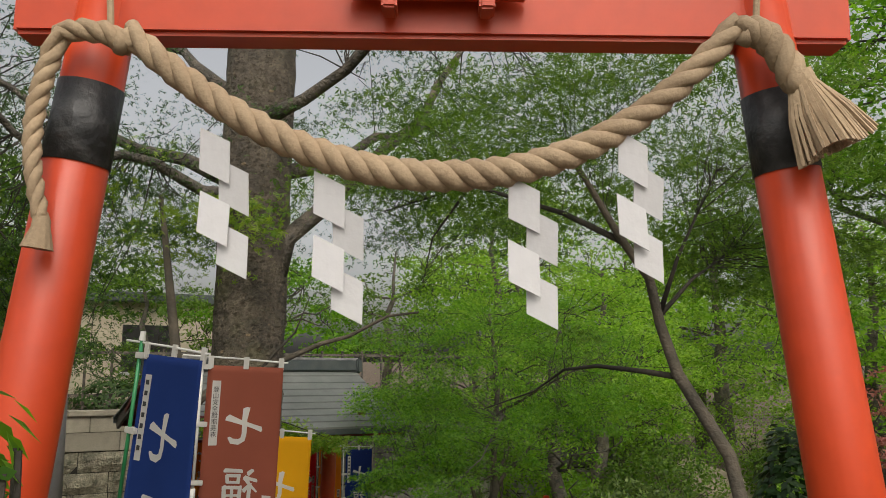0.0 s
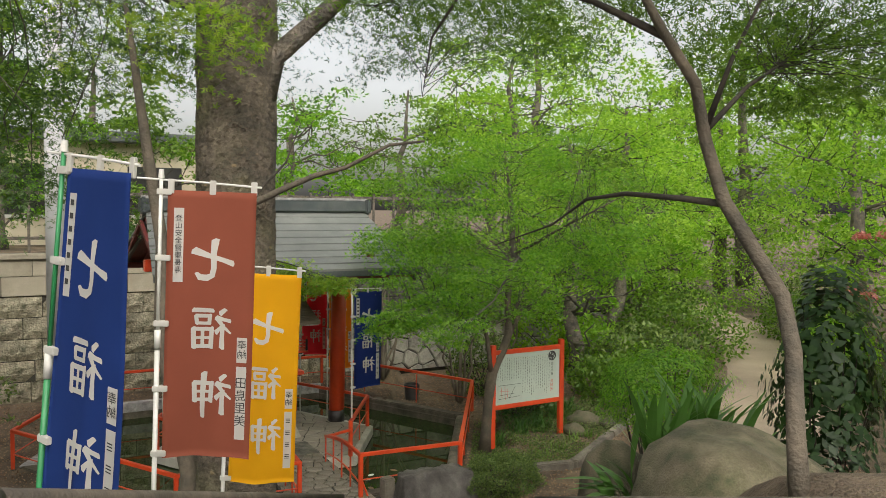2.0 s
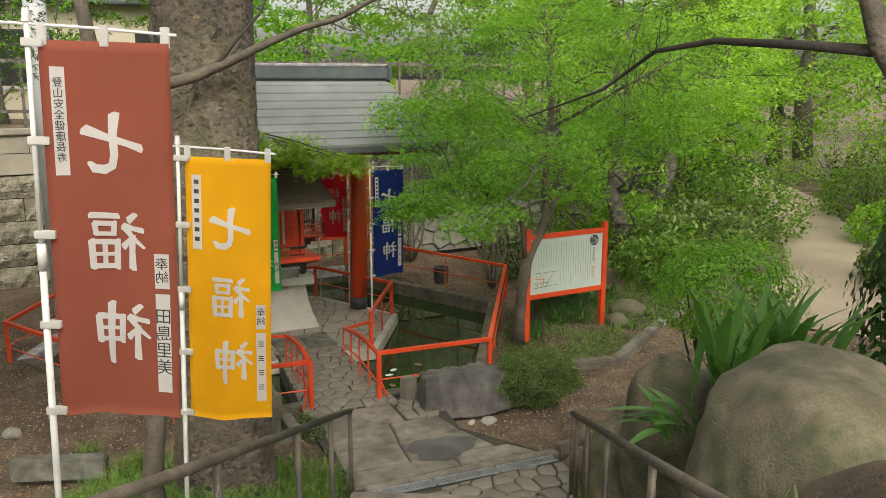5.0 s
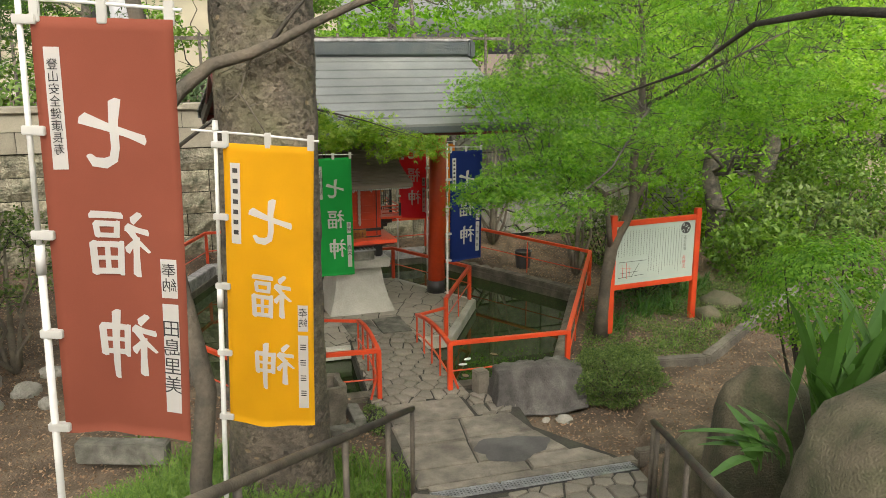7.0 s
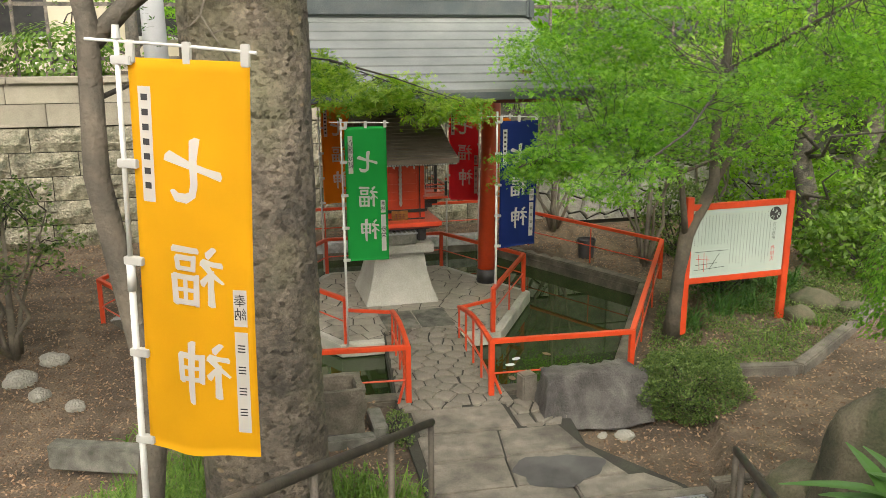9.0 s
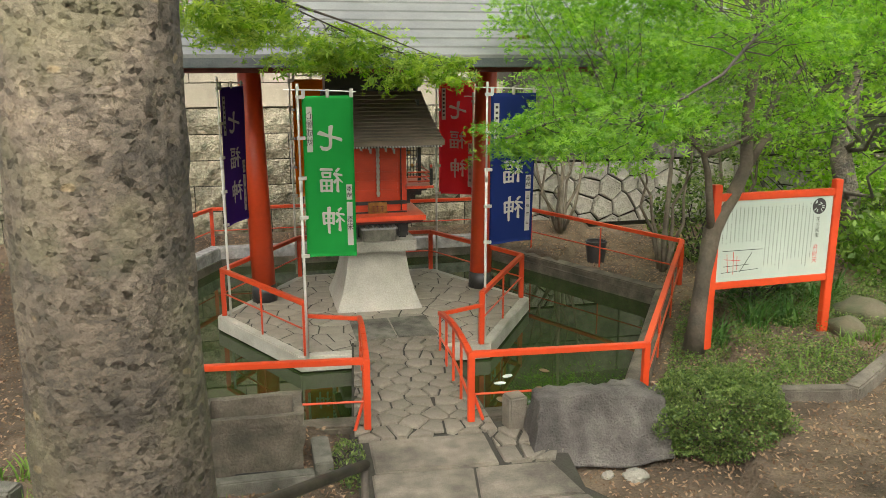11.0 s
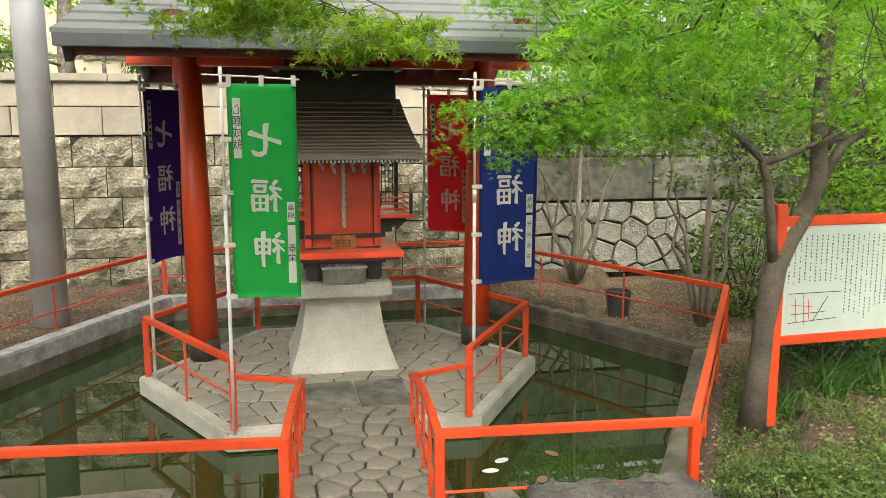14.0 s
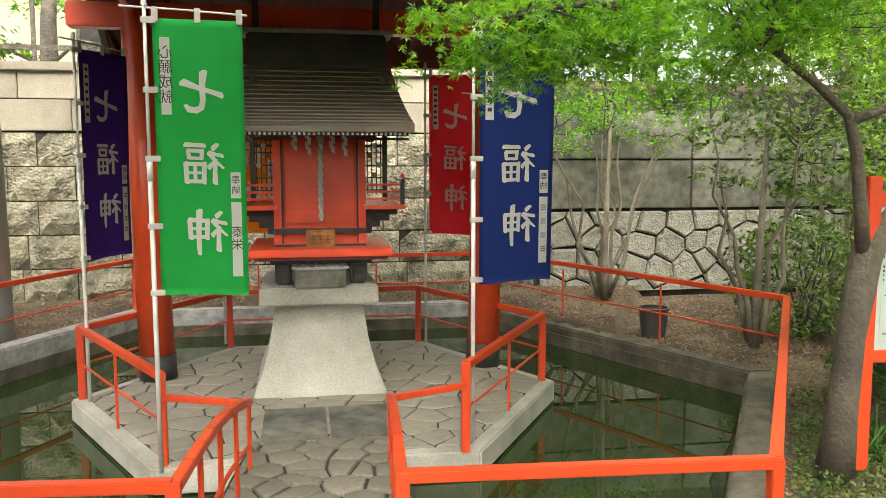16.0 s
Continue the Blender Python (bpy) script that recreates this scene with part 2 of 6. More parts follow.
# sunlit copy of the grove leaves: the sun's brightness put into the colour
SUNLIT_LEAF = leaf_material("sunlit_leaf", (0.12, 0.26, 0.035), (0.36, 0.52, 0.11), 0.65)
DARK_LEAF = leaf_material("dark_leaf", (0.03, 0.07, 0.02), (0.085, 0.15, 0.04), 0.4)
GLOSSY_LEAF = leaf_material("glossy_leaf", (0.018, 0.05, 0.014), (0.04, 0.085, 0.022), 0.15, 0.3)
MID_LEAF = leaf_material("mid_leaf", (0.055, 0.12, 0.02), (0.19, 0.3, 0.06), 0.5)
SHRUB_LEAF = leaf_material("shrub_leaf", (0.03, 0.07, 0.014), (0.19, 0.26, 0.075), 0.35)
GRASS = leaf_material("grass_blade", (0.07, 0.15, 0.025), (0.16, 0.25, 0.05), 0.4)
STRAP = leaf_material("strap_leaf", (0.04, 0.11, 0.025), (0.09, 0.19, 0.04), 0.3, 0.35)
DEAD_LEAF = leaf_material("dead_leaf", (0.09, 0.052, 0.03), (0.36, 0.25, 0.16), 0.1, 0.9)
PINK_LEAF = leaf_material("pink_leaf", (0.42, 0.14, 0.12), (0.5, 0.24, 0.2), 0.4)


def cloth(name, base):
    m = material(name, base, 0.8, second=tuple(c * 0.9 for c in base), scale=4, fine=400, bump=0.1, spread=0.05, gloss=0.2)
    n, l = m.node_tree.nodes, m.node_tree.links
    tr, sh = n.new("ShaderNodeBsdfTranslucent"), n.new("ShaderNodeMixShader")
    tr.inputs[0].default_value = (*base, 1)
    sh.inputs[0].default_value = 0.42
    l.new(n["Principled BSDF"].outputs[0], sh.inputs[1])
    l.new(tr.outputs[0], sh.inputs[2])
    l.new(sh.outputs[0], n["Material Output"].inputs["Surface"])
    return m


CLOTH = {"blue": cloth("blue_cloth", (0.014, 0.042, 0.19)), "brown": cloth("rust_cloth", (0.29, 0.083, 0.05)),
         "yellow": cloth("yellow_cloth", (0.76, 0.4, 0.01)), "green": cloth("green_cloth", (0.012, 0.36, 0.065)),
         "purple": cloth("purple_cloth", (0.06, 0.02, 0.2)), "red": cloth("red_cloth", (0.82, 0.045, 0.065)),
         "orange": cloth("orange_cloth", (0.75, 0.24, 0.015)), "navy": cloth("navy_cloth", (0.012, 0.03, 0.16))}
DYE = cloth("undyed_cloth", (0.62, 0.61, 0.57))

water = bpy.data.materials.new("pond_water")
water.use_nodes = True
wb = water.node_tree.nodes["Principled BSDF"]
wb.inputs["Base Color"].default_value = (0.018, 0.032, 0.008, 1)
wb.inputs["Roughness"].default_value, wb.inputs["IOR"].default_value = 0.01, 1.45
wnz, wbp = water.node_tree.nodes.new("ShaderNodeTexNoise"), water.node_tree.nodes.new("ShaderNodeBump")
wnz.inputs["Scale"].default_value = 3.0
wbp.inputs["Strength"].default_value, wbp.inputs["Distance"].default_value = 0.03, 0.01
water.node_tree.links.new(wnz.outputs["Fac"], wbp.inputs["Height"])
water.node_tree.links.new(wbp.outputs[0], wb.inputs["Normal"])


# ---- mesh helpers ----
def link(name, bm, mat, parent=None, label="", smooth=False):
    me = bpy.data.meshes.new(name)
    bm.to_mesh(me)
    bm.free()
    me.materials.append(mat)
    if smooth:
        me.polygons.foreach_set("use_smooth", [True] * len(me.polygons))
    ob = new(name, me)
    ob.parent = parent
    return tagged(ob, label)


def part(name, bm, mat, parent, label="", smooth=False):
    return link(name, bm, mat, parent, label, smooth)


def thing(name, place, label, category, group="", kind=""):
    ob = new(name)
    ob.empty_display_size = 0.1
    ob.matrix_world = place
    return tagged(ob, label, category, group, kind)


def box(size, at=(0, 0, 0), bevel=0.0, turn=None, bm=None):
    bm = bm or bmesh.new()
    m = Matrix.Translation(at) @ (turn or Matrix()) @ Matrix.Diagonal((*size, 1))
    made = bmesh.ops.create_cube(bm, size=1, matrix=m)["verts"]
    if bevel:
        edges = list({e for v in made for e in v.link_edges})
        bmesh.ops.bevel(bm, geom=edges, offset=bevel, segments=2, affect="EDGES")
    return bm


def tube(points, radii, sides=10, bm=None, cap=True):
    """A tube along points, of a radius for each."""
    bm = bm or bmesh.new()
    points = [Vector(p) for p in points]
    if not hasattr(radii, "__len__"):
        radii = [radii] * len(points)
    rings, side = [], None
    for i, p in enumerate(points):
        d = (points[min(i + 1, len(points) - 1)] - points[max(i - 1, 0)]).normalized()
        if side is None:
            side = d.cross(Vector((0, 0, 1)) if abs(d.z) < 0.9 else Vector((1, 0, 0))).normalized()
        side = (side - d * side.dot(d)).normalized()
        up = d.cross(side)
        rings.append([bm.verts.new(p + radii[i] * (math.cos(a) * side + math.sin(a) * up)) for a in [2 * math.pi * k / sides for k in range(sides)]])
    for a, b in zip(rings, rings[1:]):
        for k in range(sides):
            bm.faces.new((a[k], a[(k + 1) % sides], b[(k + 1) % sides], b[k]))
    if cap:
        bm.faces.new(rings[0][::-1])
        bm.faces.new(rings[-1])
    return bm


def beam(p, q, w, h, bm=None, bevel=0.004):
    """A bar of rectangular section from p to q, of height h upwards and width w across."""
    p, q = Vector(p), Vector(q)
    d = (q - p).normalized()
    side = d.cross(Vector((0, 0, 1)))
    side = side.normalized() if side.length > 1e-4 else Vector((1, 0, 0))
    up = side.cross(d)
    m = Matrix((side, d, up)).transposed().to_4x4()
    return box((w, (q - p).length, h), (p + q) / 2, bevel, m, bm)


def prism(outline, z0, z1, bm=None):
    bm = bm or bmesh.new()
    lo = [bm.verts.new((x, y, z0)) for x, y in outline]
    hi = [bm.verts.new((x, y, z1)) for x, y in outline]
    n = len(outline)
    for i in range(n):
        bm.faces.new((lo[i], lo[(i + 1) % n], hi[(i + 1) % n], hi[i]))
    bm.faces.new(hi)
    bm.faces.new(lo[::-1])
    bmesh.ops.recalc_face_normals(bm, faces=bm.faces)
    return bm


def mesh_of(name, verts, faces, mat, parent=None, smooth=False):
    me = bpy.data.meshes.new(name)
    me.from_pydata(verts, [], faces)
    me.materials.append(mat)
    if smooth:
        me.polygons.foreach_set("use_smooth", [True] * len(me.polygons))
    ob = new(name, me)
    ob.parent = parent
    return ob


def smooth_step(t):
    t = np.clip(t, 0, 1)
    return t * t * (3 - 2 * t)


def inset(poly, d):
    """The polygon moved inwards by d (counter-clockwise outline)."""
    out, n = [], len(poly)
    for i in range(n):
        a, b, c = (np.array(poly[(i + k) % n], float) for k in (-1, 0, 1))
        u, w = (b - a) / np.linalg.norm(b - a), (c - b) / np.linalg.norm(c - b)
        n1, n2 = np.array((-u[1], u[0])), np.array((-w[1], w[0]))
        m = n1 + n2
        out.append(tuple(b + m * d / (m @ n1)))
    return out


def inside(poly, x, y):
    hit = np.zeros(np.shape(x), bool)
    for (x0, y0), (x1, y1) in zip(poly, poly[1:] + poly[:1]):
        hit ^= ((y0 > y) != (y1 > y)) & (x < (x1 - x0) * (y - y0) / (y1 - y0 + 1e-12) + x0)
    return hit


# ---- the plan ----
U, V = Vector((0.486, 0.874, 0)), Vector((0.874, -0.486, 0))      # down the stairs, and to their right
STAIR_TURN = math.degrees(math.atan2(-0.486, 0.874))
POND = [(2.23, 10.2), (5.79, 9.95), (7.72, 13.0), (6.2, 16.25), (2.3, 16.25), (0.72, 13.0)]
PLATFORM = [(3.25, 11.75), (5.09, 11.71), (5.98, 13.13), (5.16, 14.76), (3.43, 14.77), (2.45, 13.23)]
WATER = -0.2


def sv(s, v, z=0.0):
    p = U * s + V * v
    return Vector((p.x, p.y, z))


def stair_height(s):
    return np.clip(2.1 - 0.355 * (s - 2.5), 0.0, 2.1)


def ground_height(x, y):
    x, y = np.asarray(x, float), np.asarray(y, float)
    s, v = 0.486 * x + 0.874 * y, 0.874 * x - 0.486 * y
    left = stair_height(s + 0.1) * (1 - smooth_step((-v - 2.1) / 2.2)) + 0.12 * smooth_step((-v - 0.95) / 0.5) * (1 - smooth_step((-v - 2.2) / 2)) * (1 - smooth_step((s - 8) / 1.5))
    bank = 2.42 * (1 - smooth_step((s - 4.1) / 4.6)) * (1 - 0.6 * smooth_step((v - 4) / 8))
    right = np.where(v > 1.0, stair_height(s) * (1 - smooth_step((v - 1.0) / 0.8)) + bank * smooth_step((v - 1.0) / 0.8), 0)
    h = np.where(v < 0, left, np.where(v > 1.0, right, stair_height(s)))
    h = np.where(np.abs(v) < 1.02, h - 0.16, h)
    h = h + 0.03 + 0.05 * smooth_step((y - 15.8) / 1.0)
    h = h + 0.018 * np.sin(2.1 * x + 0.7 * y) * np.cos(1.7 * y - 0.6 * x)
    pave = (x > 3.35) & (x < 5.9) & (y > 7.6) & (y < 10.2)
    h = np.where(pave & (x < 4.95), np.minimum(h, -0.06), h)
    return np.where(inside(inset(POND, 0.12), x, y), -0.85, h)


def ground_at(x, y):
    return float(ground_height(x, y))


fine_x, fine_y = np.arange(-4, 11.01, 0.125), np.arange(-1, 19.01, 0.125)
far = np.array([0.4, 0.9, 1.6, 2.6, 4, 6, 9, 14, 22, 35, 60, 110, 220, 450, 1000, 2500])
gx = np.concatenate((-4 - far[::-1], fine_x, 11 + far))
gy = np.concatenate((-1 - far[::-1], fine_y, 19 + far))
mx, my = np.meshgrid(gx, gy)
mz = ground_height(mx, my)
nx, ny = len(gx), len(gy)
idx = np.arange(nx * ny).reshape(ny, nx)
quads = np.stack((idx[:-1, :-1], idx[:-1, 1:], idx[1:, 1:], idx[1:, :-1]), -1).reshape(-1, 4)
ground = mesh_of("ground", np.stack((mx, my, mz), -1).reshape(-1, 3).tolist(), quads.tolist(), SOIL, smooth=True)
tagged(ground, "brown soil strewn with dry leaves around the pond", "ground", kind="structure")

# trodden footpath leading away through the grove
PATH = [(11.0, 9.3), (12.6, 10.7), (15.1, 12.6), (18.3, 15.8), (20.9, 18.9), (24.5, 24.5)]
edges = []
for k in range(len(PATH) * 6 - 5):
    i, f = min(k // 6, len(PATH) - 2), k / 6 - min(k // 6, len(PATH) - 2)
    p, q = Vector((*PATH[i], 0)), Vector((*PATH[i + 1], 0))
    c, n = p.lerp(q, f), (q - p).normalized().cross(Vector((0, 0, 1)))
    half = 1.0 + 0.22 * noise.noise(Vector((k * 0.6, 3.0, 0))) - 0.5 * (k < 1)
    for m in range(7):
        w = c + n * half * (m / 3 - 1)
        edges.append((w.x, w.y, ground_at(w.x, w.y) + (0.03 if 0 < m < 6 else -0.02)))
rows_n = len(edges) // 7
footpath = mesh_of("footpath", edges, [(7 * r + m, 7 * r + m + 1, 7 * r + m + 8, 7 * r + m + 7) for r in range(rows_n - 1) for m in range(6)], DIRT, smooth=True)
tagged(footpath, "pale trodden dirt footpath through the grove", "path", kind="structure")

pond_water = mesh_of("water", [(x, y, WATER) for x, y in inset(POND, 0.03)], [tuple(range(6))], water)
tagged(pond_water, "still dark green pond water", "water", kind="structure")

# pond kerbs, one side at a time
outer, inner = inset(POND, -0.02), inset(POND, 0.17)
KERB_TOP = [0.0, 0.0, 0.0, 0.08, 0.09, 0.07]
for i in range(6):
    j = (i + 1) % 6
    side = tagged(new("pond_kerb"), "granite pond kerb" if i in (3, 4) else "weathered dark concrete pond kerb", "kerb", "kerbs of the pond", "structure")
    bm = prism([outer[i], outer[j], inner[j], inner[i]], -0.08, KERB_TOP[i])
    bmesh.ops.bevel(bm, geom=[e for e in bm.edges if all(v.co.z > -0.05 for v in e.verts)], offset=0.015, segments=2, affect="EDGES")
    part("kerb_stone", bm, GRANITE if i in (3, 4) else KERB_DARK, side)
    part("kerb_base", prism([outer[i], outer[j], inset(POND, 0.19)[j], inset(POND, 0.19)[i]], -0.9, -0.082), KERB_DARK, side)

# island
island = tagged(new("island_platform"), "pale concrete island platform with crazy paving", "platform", kind="structure")
bm = prism(PLATFORM, -0.19, -0.034)
bmesh.ops.bevel(bm, geom=[e for e in bm.edges], offset=0.012, segments=2, affect="EDGES")
part("island_slab", bm, CONCRETE, island)
part("joint_bed", prism(inset(PLATFORM, 0.1), -0.06, -0.0315), JOINT, island)
part("island_base", prism(inset(PLATFORM, 0.3), -0.9, -0.18), KERB_DARK, island)

# footbridge deck
bridge = tagged(new("footbridge"), "flat stone footbridge with crazy paving", "bridge", kind="structure")
BRIDGE = [(3.52, 9.82), (4.56, 9.8), (4.62, 11.98), (3.8, 12.0)]
part("deck", prism([(3.5, 9.86), (4.6, 9.84), (4.62, 11.95), (3.76, 11.97)], -0.24, -0.012), JOINT, bridge)
for xx in (3.86, 4.62):
    bm = box((0.4, 0.62, 0.03), (4.02 if xx < 4 else 4.44, 12.36, -0.022), 0.006)
    part("slab", bm, CONCRETE_OLD, bridge)


def railing_bar(name, p, q, w, h, parent):
    return part(name, beam(p, q, w, h), VERMILION, parent)


def railing(points, top, mid, label, closed=False, thin=(), lower=True):
    """A red railing along (x, y, base) points."""
    ob = thing("pond_railing", pose(0, 0, 0), label, "railing", "red railings of the pond")
    runs = list(zip(points, points[1:] + (points[:1] if closed else [])))
    for a, b in runs:
        za, zb = a[2] + top, b[2] + top
        railing_bar("top_rail", (a[0], a[1], za - 0.022), (b[0], b[1], zb - 0.022), 0.05, 0.044, ob)
        if lower:
            part("lower_rail", tube([(a[0], a[1], a[2] + mid), (b[0], b[1], b[2] + mid)], 0.009, 8), VERMILION, ob)
    for x, y, z in points:
        part("post", box((0.05, 0.05, top), (x, y, z + top / 2 - 0.004), 0.004), VERMILION, ob)
    for x, y, z in thin:
        part("thin_post", tube([(x, y, z), (x, y, z + top - 0.03)], 0.01, 8), VERMILION, ob)
    return ob


B0 = -0.034
railing([(5.0, 11.73, B0), (5.88, 13.15, B0), (5.14, 14.7, B0), (3.43, 14.72, B0), (2.53, 13.24, B0), (3.31, 11.79, B0)], 0.53, 0.25, "low vermilion railing round the island platform",
        thin=[(5.44, 12.44, B0), (2.92, 12.5, B0), (5.5, 13.92, B0), (2.98, 13.98, B0), (4.3, 14.71, B0)])
railing([(3.64, 10.02, 0.0), (2.23, 10.17, 0.0), (0.62, 13.0, 0.03), (2.3, 16.35, 0.06), (6.25, 16.35, 0.06), (7.84, 13.03, 0.03), (5.79, 9.87, 0.0), (4.42, 9.97, 0.0)], 0.56, 0.22, "vermilion railing round the pond",
        thin=[(1.4, 11.6, 0), (1.45, 14.7, 0), (3.6, 16.35, 0), (4.9, 16.35, 0), (6.75, 15.3, 0), (7.3, 14.15, 0), (7.15, 11.96, 0), (6.45, 10.9, 0)])


def bridge_railing(near, far_end, post_xy):
    ob = thing("bridge_railing", pose(0, 0, 0), "curved vermilion handrail beside the footbridge", "railing", "handrails of the footbridge")
    n, f = Vector(near), Vector(far_end)
    top = [n.lerp(f, t) + Vector((0, 0, 0.06 * math.sin(math.pi * t))) for t in [k / 8 for k in range(9)]]
    for a, b in zip(top, top[1:]):
        part("handrail", beam(a, b, 0.045, 0.04), VERMILION, ob)
    low = [p - Vector((0, 0, 0.24 + 0.12 * (1 - k / 8))) for k, p in enumerate(top)]
    part("lower_rail", tube(low, 0.011, 8), VERMILION, ob)
    for k in (2, 4, 6, 8):
        part("thin_post", tube([(top[k].x, top[k].y, -0.02), top[k]], 0.012, 8), VERMILION, ob)
    part("strut", tube([(n.x - 0.1 * (1 if n.x < 4 else -1), n.y - 0.02, 0), (n.x, n.y + 0.04, 0.3)], 0.013, 8), VERMILION, ob)
    part("end_rail", beam((f.x, f.y, f.z - 0.01), (post_xy[0], post_xy[1], f.z - 0.01), 0.035, 0.035), VERMILION, ob)
    return ob


bridge_railing((3.645, 10.03, 0.53), (3.79, 11.57, 0.37), (3.31, 11.77))
bridge_railing((4.42, 10.0, 0.53), (4.54, 11.53, 0.37), (5.0, 11.72))


# ---- stone pavement and stairs ----
pavement = tagged(new("pavement"), "large worn stone paving slabs", "pavement", kind="structure")
SLABS = [((3.6, 9.34), (4.44, 9.3), (4.46, 9.76), (3.62, 9.81)), ((3.54, 8.86), (4.17, 8.83), (4.25, 9.27), (3.57, 9.32)), ((4.19, 8.83), (4.86, 8.8), (4.8, 9.24), (4.27, 9.27)),
         ((3.49, 8.4), (4.1, 8.36), (4.16, 8.81), (3.53, 8.84)), ((4.12, 8.36), (5.0, 8.33), (4.87, 8.78), (4.18, 8.81)), ((3.46, 8.11), (4.5, 8.08), (4.52, 8.34), (3.48, 8.38)), ((4.52, 8.08), (5.3, 8.05), (5.12, 8.31), (4.54, 8.33))]
for c in SLABS:
    bm = prism(list(c), -0.08, 0.004 + 0.004 * random.random())
    bmesh.ops.bevel(bm, geom=[e for e in bm.edges if all(v.co.z > -0.02 for v in e.verts)], offset=0.012, segments=2, affect="EDGES")
    part("slab", bm, SLAB, pavement)
bed = prism([(3.4, 7.4), (5.42, 7.4), (5.35, 8.1), (4.9, 8.9), (5.05, 9.95), (3.5, 10.0)], -0.2, -0.02)
part("bed", bed, JOINT, pavement)
bm = bmesh.new()
ring = []
for k in range(28):
    a = 2 * math.pi * k / 28
    r = 1 + 0.12 * math.sin(3 * a + 1) + 0.07 * math.sin(7 * a)
    ring.append(bm.verts.new((4.5 + 0.36 * r * math.cos(a), 8.5 + 0.24 * r * math.sin(a), 0.0125)))
bm.faces.new(ring)
part("damp_patch", bm, SLAB_WET, pavement, "dark damp asphalt patch")
part("edge_stone", box((1.93, 0.11, 0.1), (4.5, 7.99, -0.03), 0.01, Matrix.Rotation(radians(-3), 4, "Z")), SLAB, pavement)
part("edge_stone", box((0.42, 0.1, 0.16), (5.68, 7.93, 0.01), 0.012, Matrix.Rotation(radians(-3), 4, "Z")), KERB_DARK, pavement)
drain = thing("drain_grating", pose(4.45, 7.88, 0.0, 0, 0, -3), "galvanised steel drain grating at the foot of the stairs", "drain")
part("frame", box((1.9, 0.13, 0.02), (0, 0, -0.006)), BUCKET, drain)
for k in range(3):
    part("grate", box((0.6, 0.012, 0.02), (-0.63 + 0.63 * k, -0.058, 0.004)), STEEL, drain)
    part("grate", box((0.6, 0.012, 0.02), (-0.63 + 0.63 * k, 0.058, 0.004)), STEEL, drain)
bm = bmesh.new()
for k in range(62):
    box((0.008, 0.11, 0.016), (-0.93 + 0.03 * k, 0, 0.004), bm=bm)
for k in range(3):
    box((1.86, 0.006, 0.014), (0, -0.03 + 0.03 * k, 0.005), bm=bm)
tagged(part("bar_work", bm, STEEL, drain), kind="stuff")

stairs = tagged(new("stairs"), "long stone garden stairs with paved treads", "stairs", kind="structure")
STEPS = 14
for k in range(STEPS):
    s0, z = 2.5 + 5.35 / STEPS * k, 2.1 * (1 - (k + 1) / (STEPS + 1)) + 0.0
    m = Matrix.Rotation(radians(STAIR_TURN), 4, "Z")
    p = sv(s0 + 0.5, 0.05)
    part("step", box((1.9, 1.0, 0.16), (p.x, p.y, z - 0.08), 0.012, m), SLAB, stairs)
p = sv(-1.0, 0.05)
part("landing", box((2.1, 7.0, 0.16), (p.x, p.y, 2.02), 0.01, Matrix.Rotation(radians(STAIR_TURN), 4, "Z")), SLAB, stairs)


def hand_rail(v, s_end, posts, label):
    ob = thing("stair_handrail", pose(0, 0, 0), label, "handrail", "handrails of the stairs")
    rail = lambda s: 1.0 - 0.355 * (s - 8.08)
    for a, b in ((0.4, 2.6), (2.6, s_end)):
        part("rail", tube([sv(a, v, rail(max(a, 2.3)) if a > 2.3 else rail(2.5)), sv(b, v, rail(b))], 0.024, 12), RAIL, ob, smooth=True)
    for s in posts:
        z = rail(max(s, 2.5))
        part("post", tube([sv(s, v, z - 0.98), sv(s, v, z)], 0.019, 10), RAIL, ob, smooth=True)
    return ob


hand_rail(-0.905, 8.52, [0.6, 2.5, 3.9, 5.3, 6.7, 7.7, 8.5], "weathered metal stair handrail on grassy side")
hand_rail(0.975, 8.8, [0.6, 2.5, 4.2, 5.6, 6.9, 7.8, 8.45, 8.78], "weathered metal stair handrail beside the boulder")


# ---- retaining wall behind the pond ----
WALL_Y = 17.0


def rough_block(w, h, seed):
    """A quarry-faced block: a lumpy face, 0.2 m deep."""
    rnd = random.Random(seed)
    nu, nv, bm = 6, 3, bmesh.new()
    grid = []
    for j in range(nv + 1):
        row = []
        for i in range(nu + 1):
            rim = i in (0, nu) or j in (0, nv)
            d = 0.0 if rim else -0.03 - 0.055 * rnd.random()
            row.append(bm.verts.new((w * (i / nu - 0.5) + (0 if rim else rnd.uniform(-0.02, 0.02)), d, h * (j / nv - 0.5) + (0 if rim else rnd.uniform(-0.02, 0.02)))))
        grid.append(row)
    for j in range(nv):
        for i in range(nu):
            bm.faces.new((grid[j][i], grid[j][i + 1], grid[j + 1][i + 1], grid[j + 1][i]))
    rim = grid[0] + [r[-1] for r in grid[1:-1]] + grid[-1][::-1] + [r[0] for r in grid[-2:0:-1]]
    back = [bm.verts.new((v.co.x, 0.12, v.co.z)) for v in rim]
    for k in range(len(rim)):
        bm.faces.new((rim[(k + 1) % len(rim)], rim[k], back[k], back[(k + 1) % len(rim)]))
    me = bpy.data.meshes.new("stone")
    bm.to_mesh(me)
    bm.free()
    me.materials.append(ROUGH_STONE)
    return me


def piece(name, me, parent, m):
    ob = new(name, me)
    ob.parent = parent
    ob.matrix_basis = m
    return ob


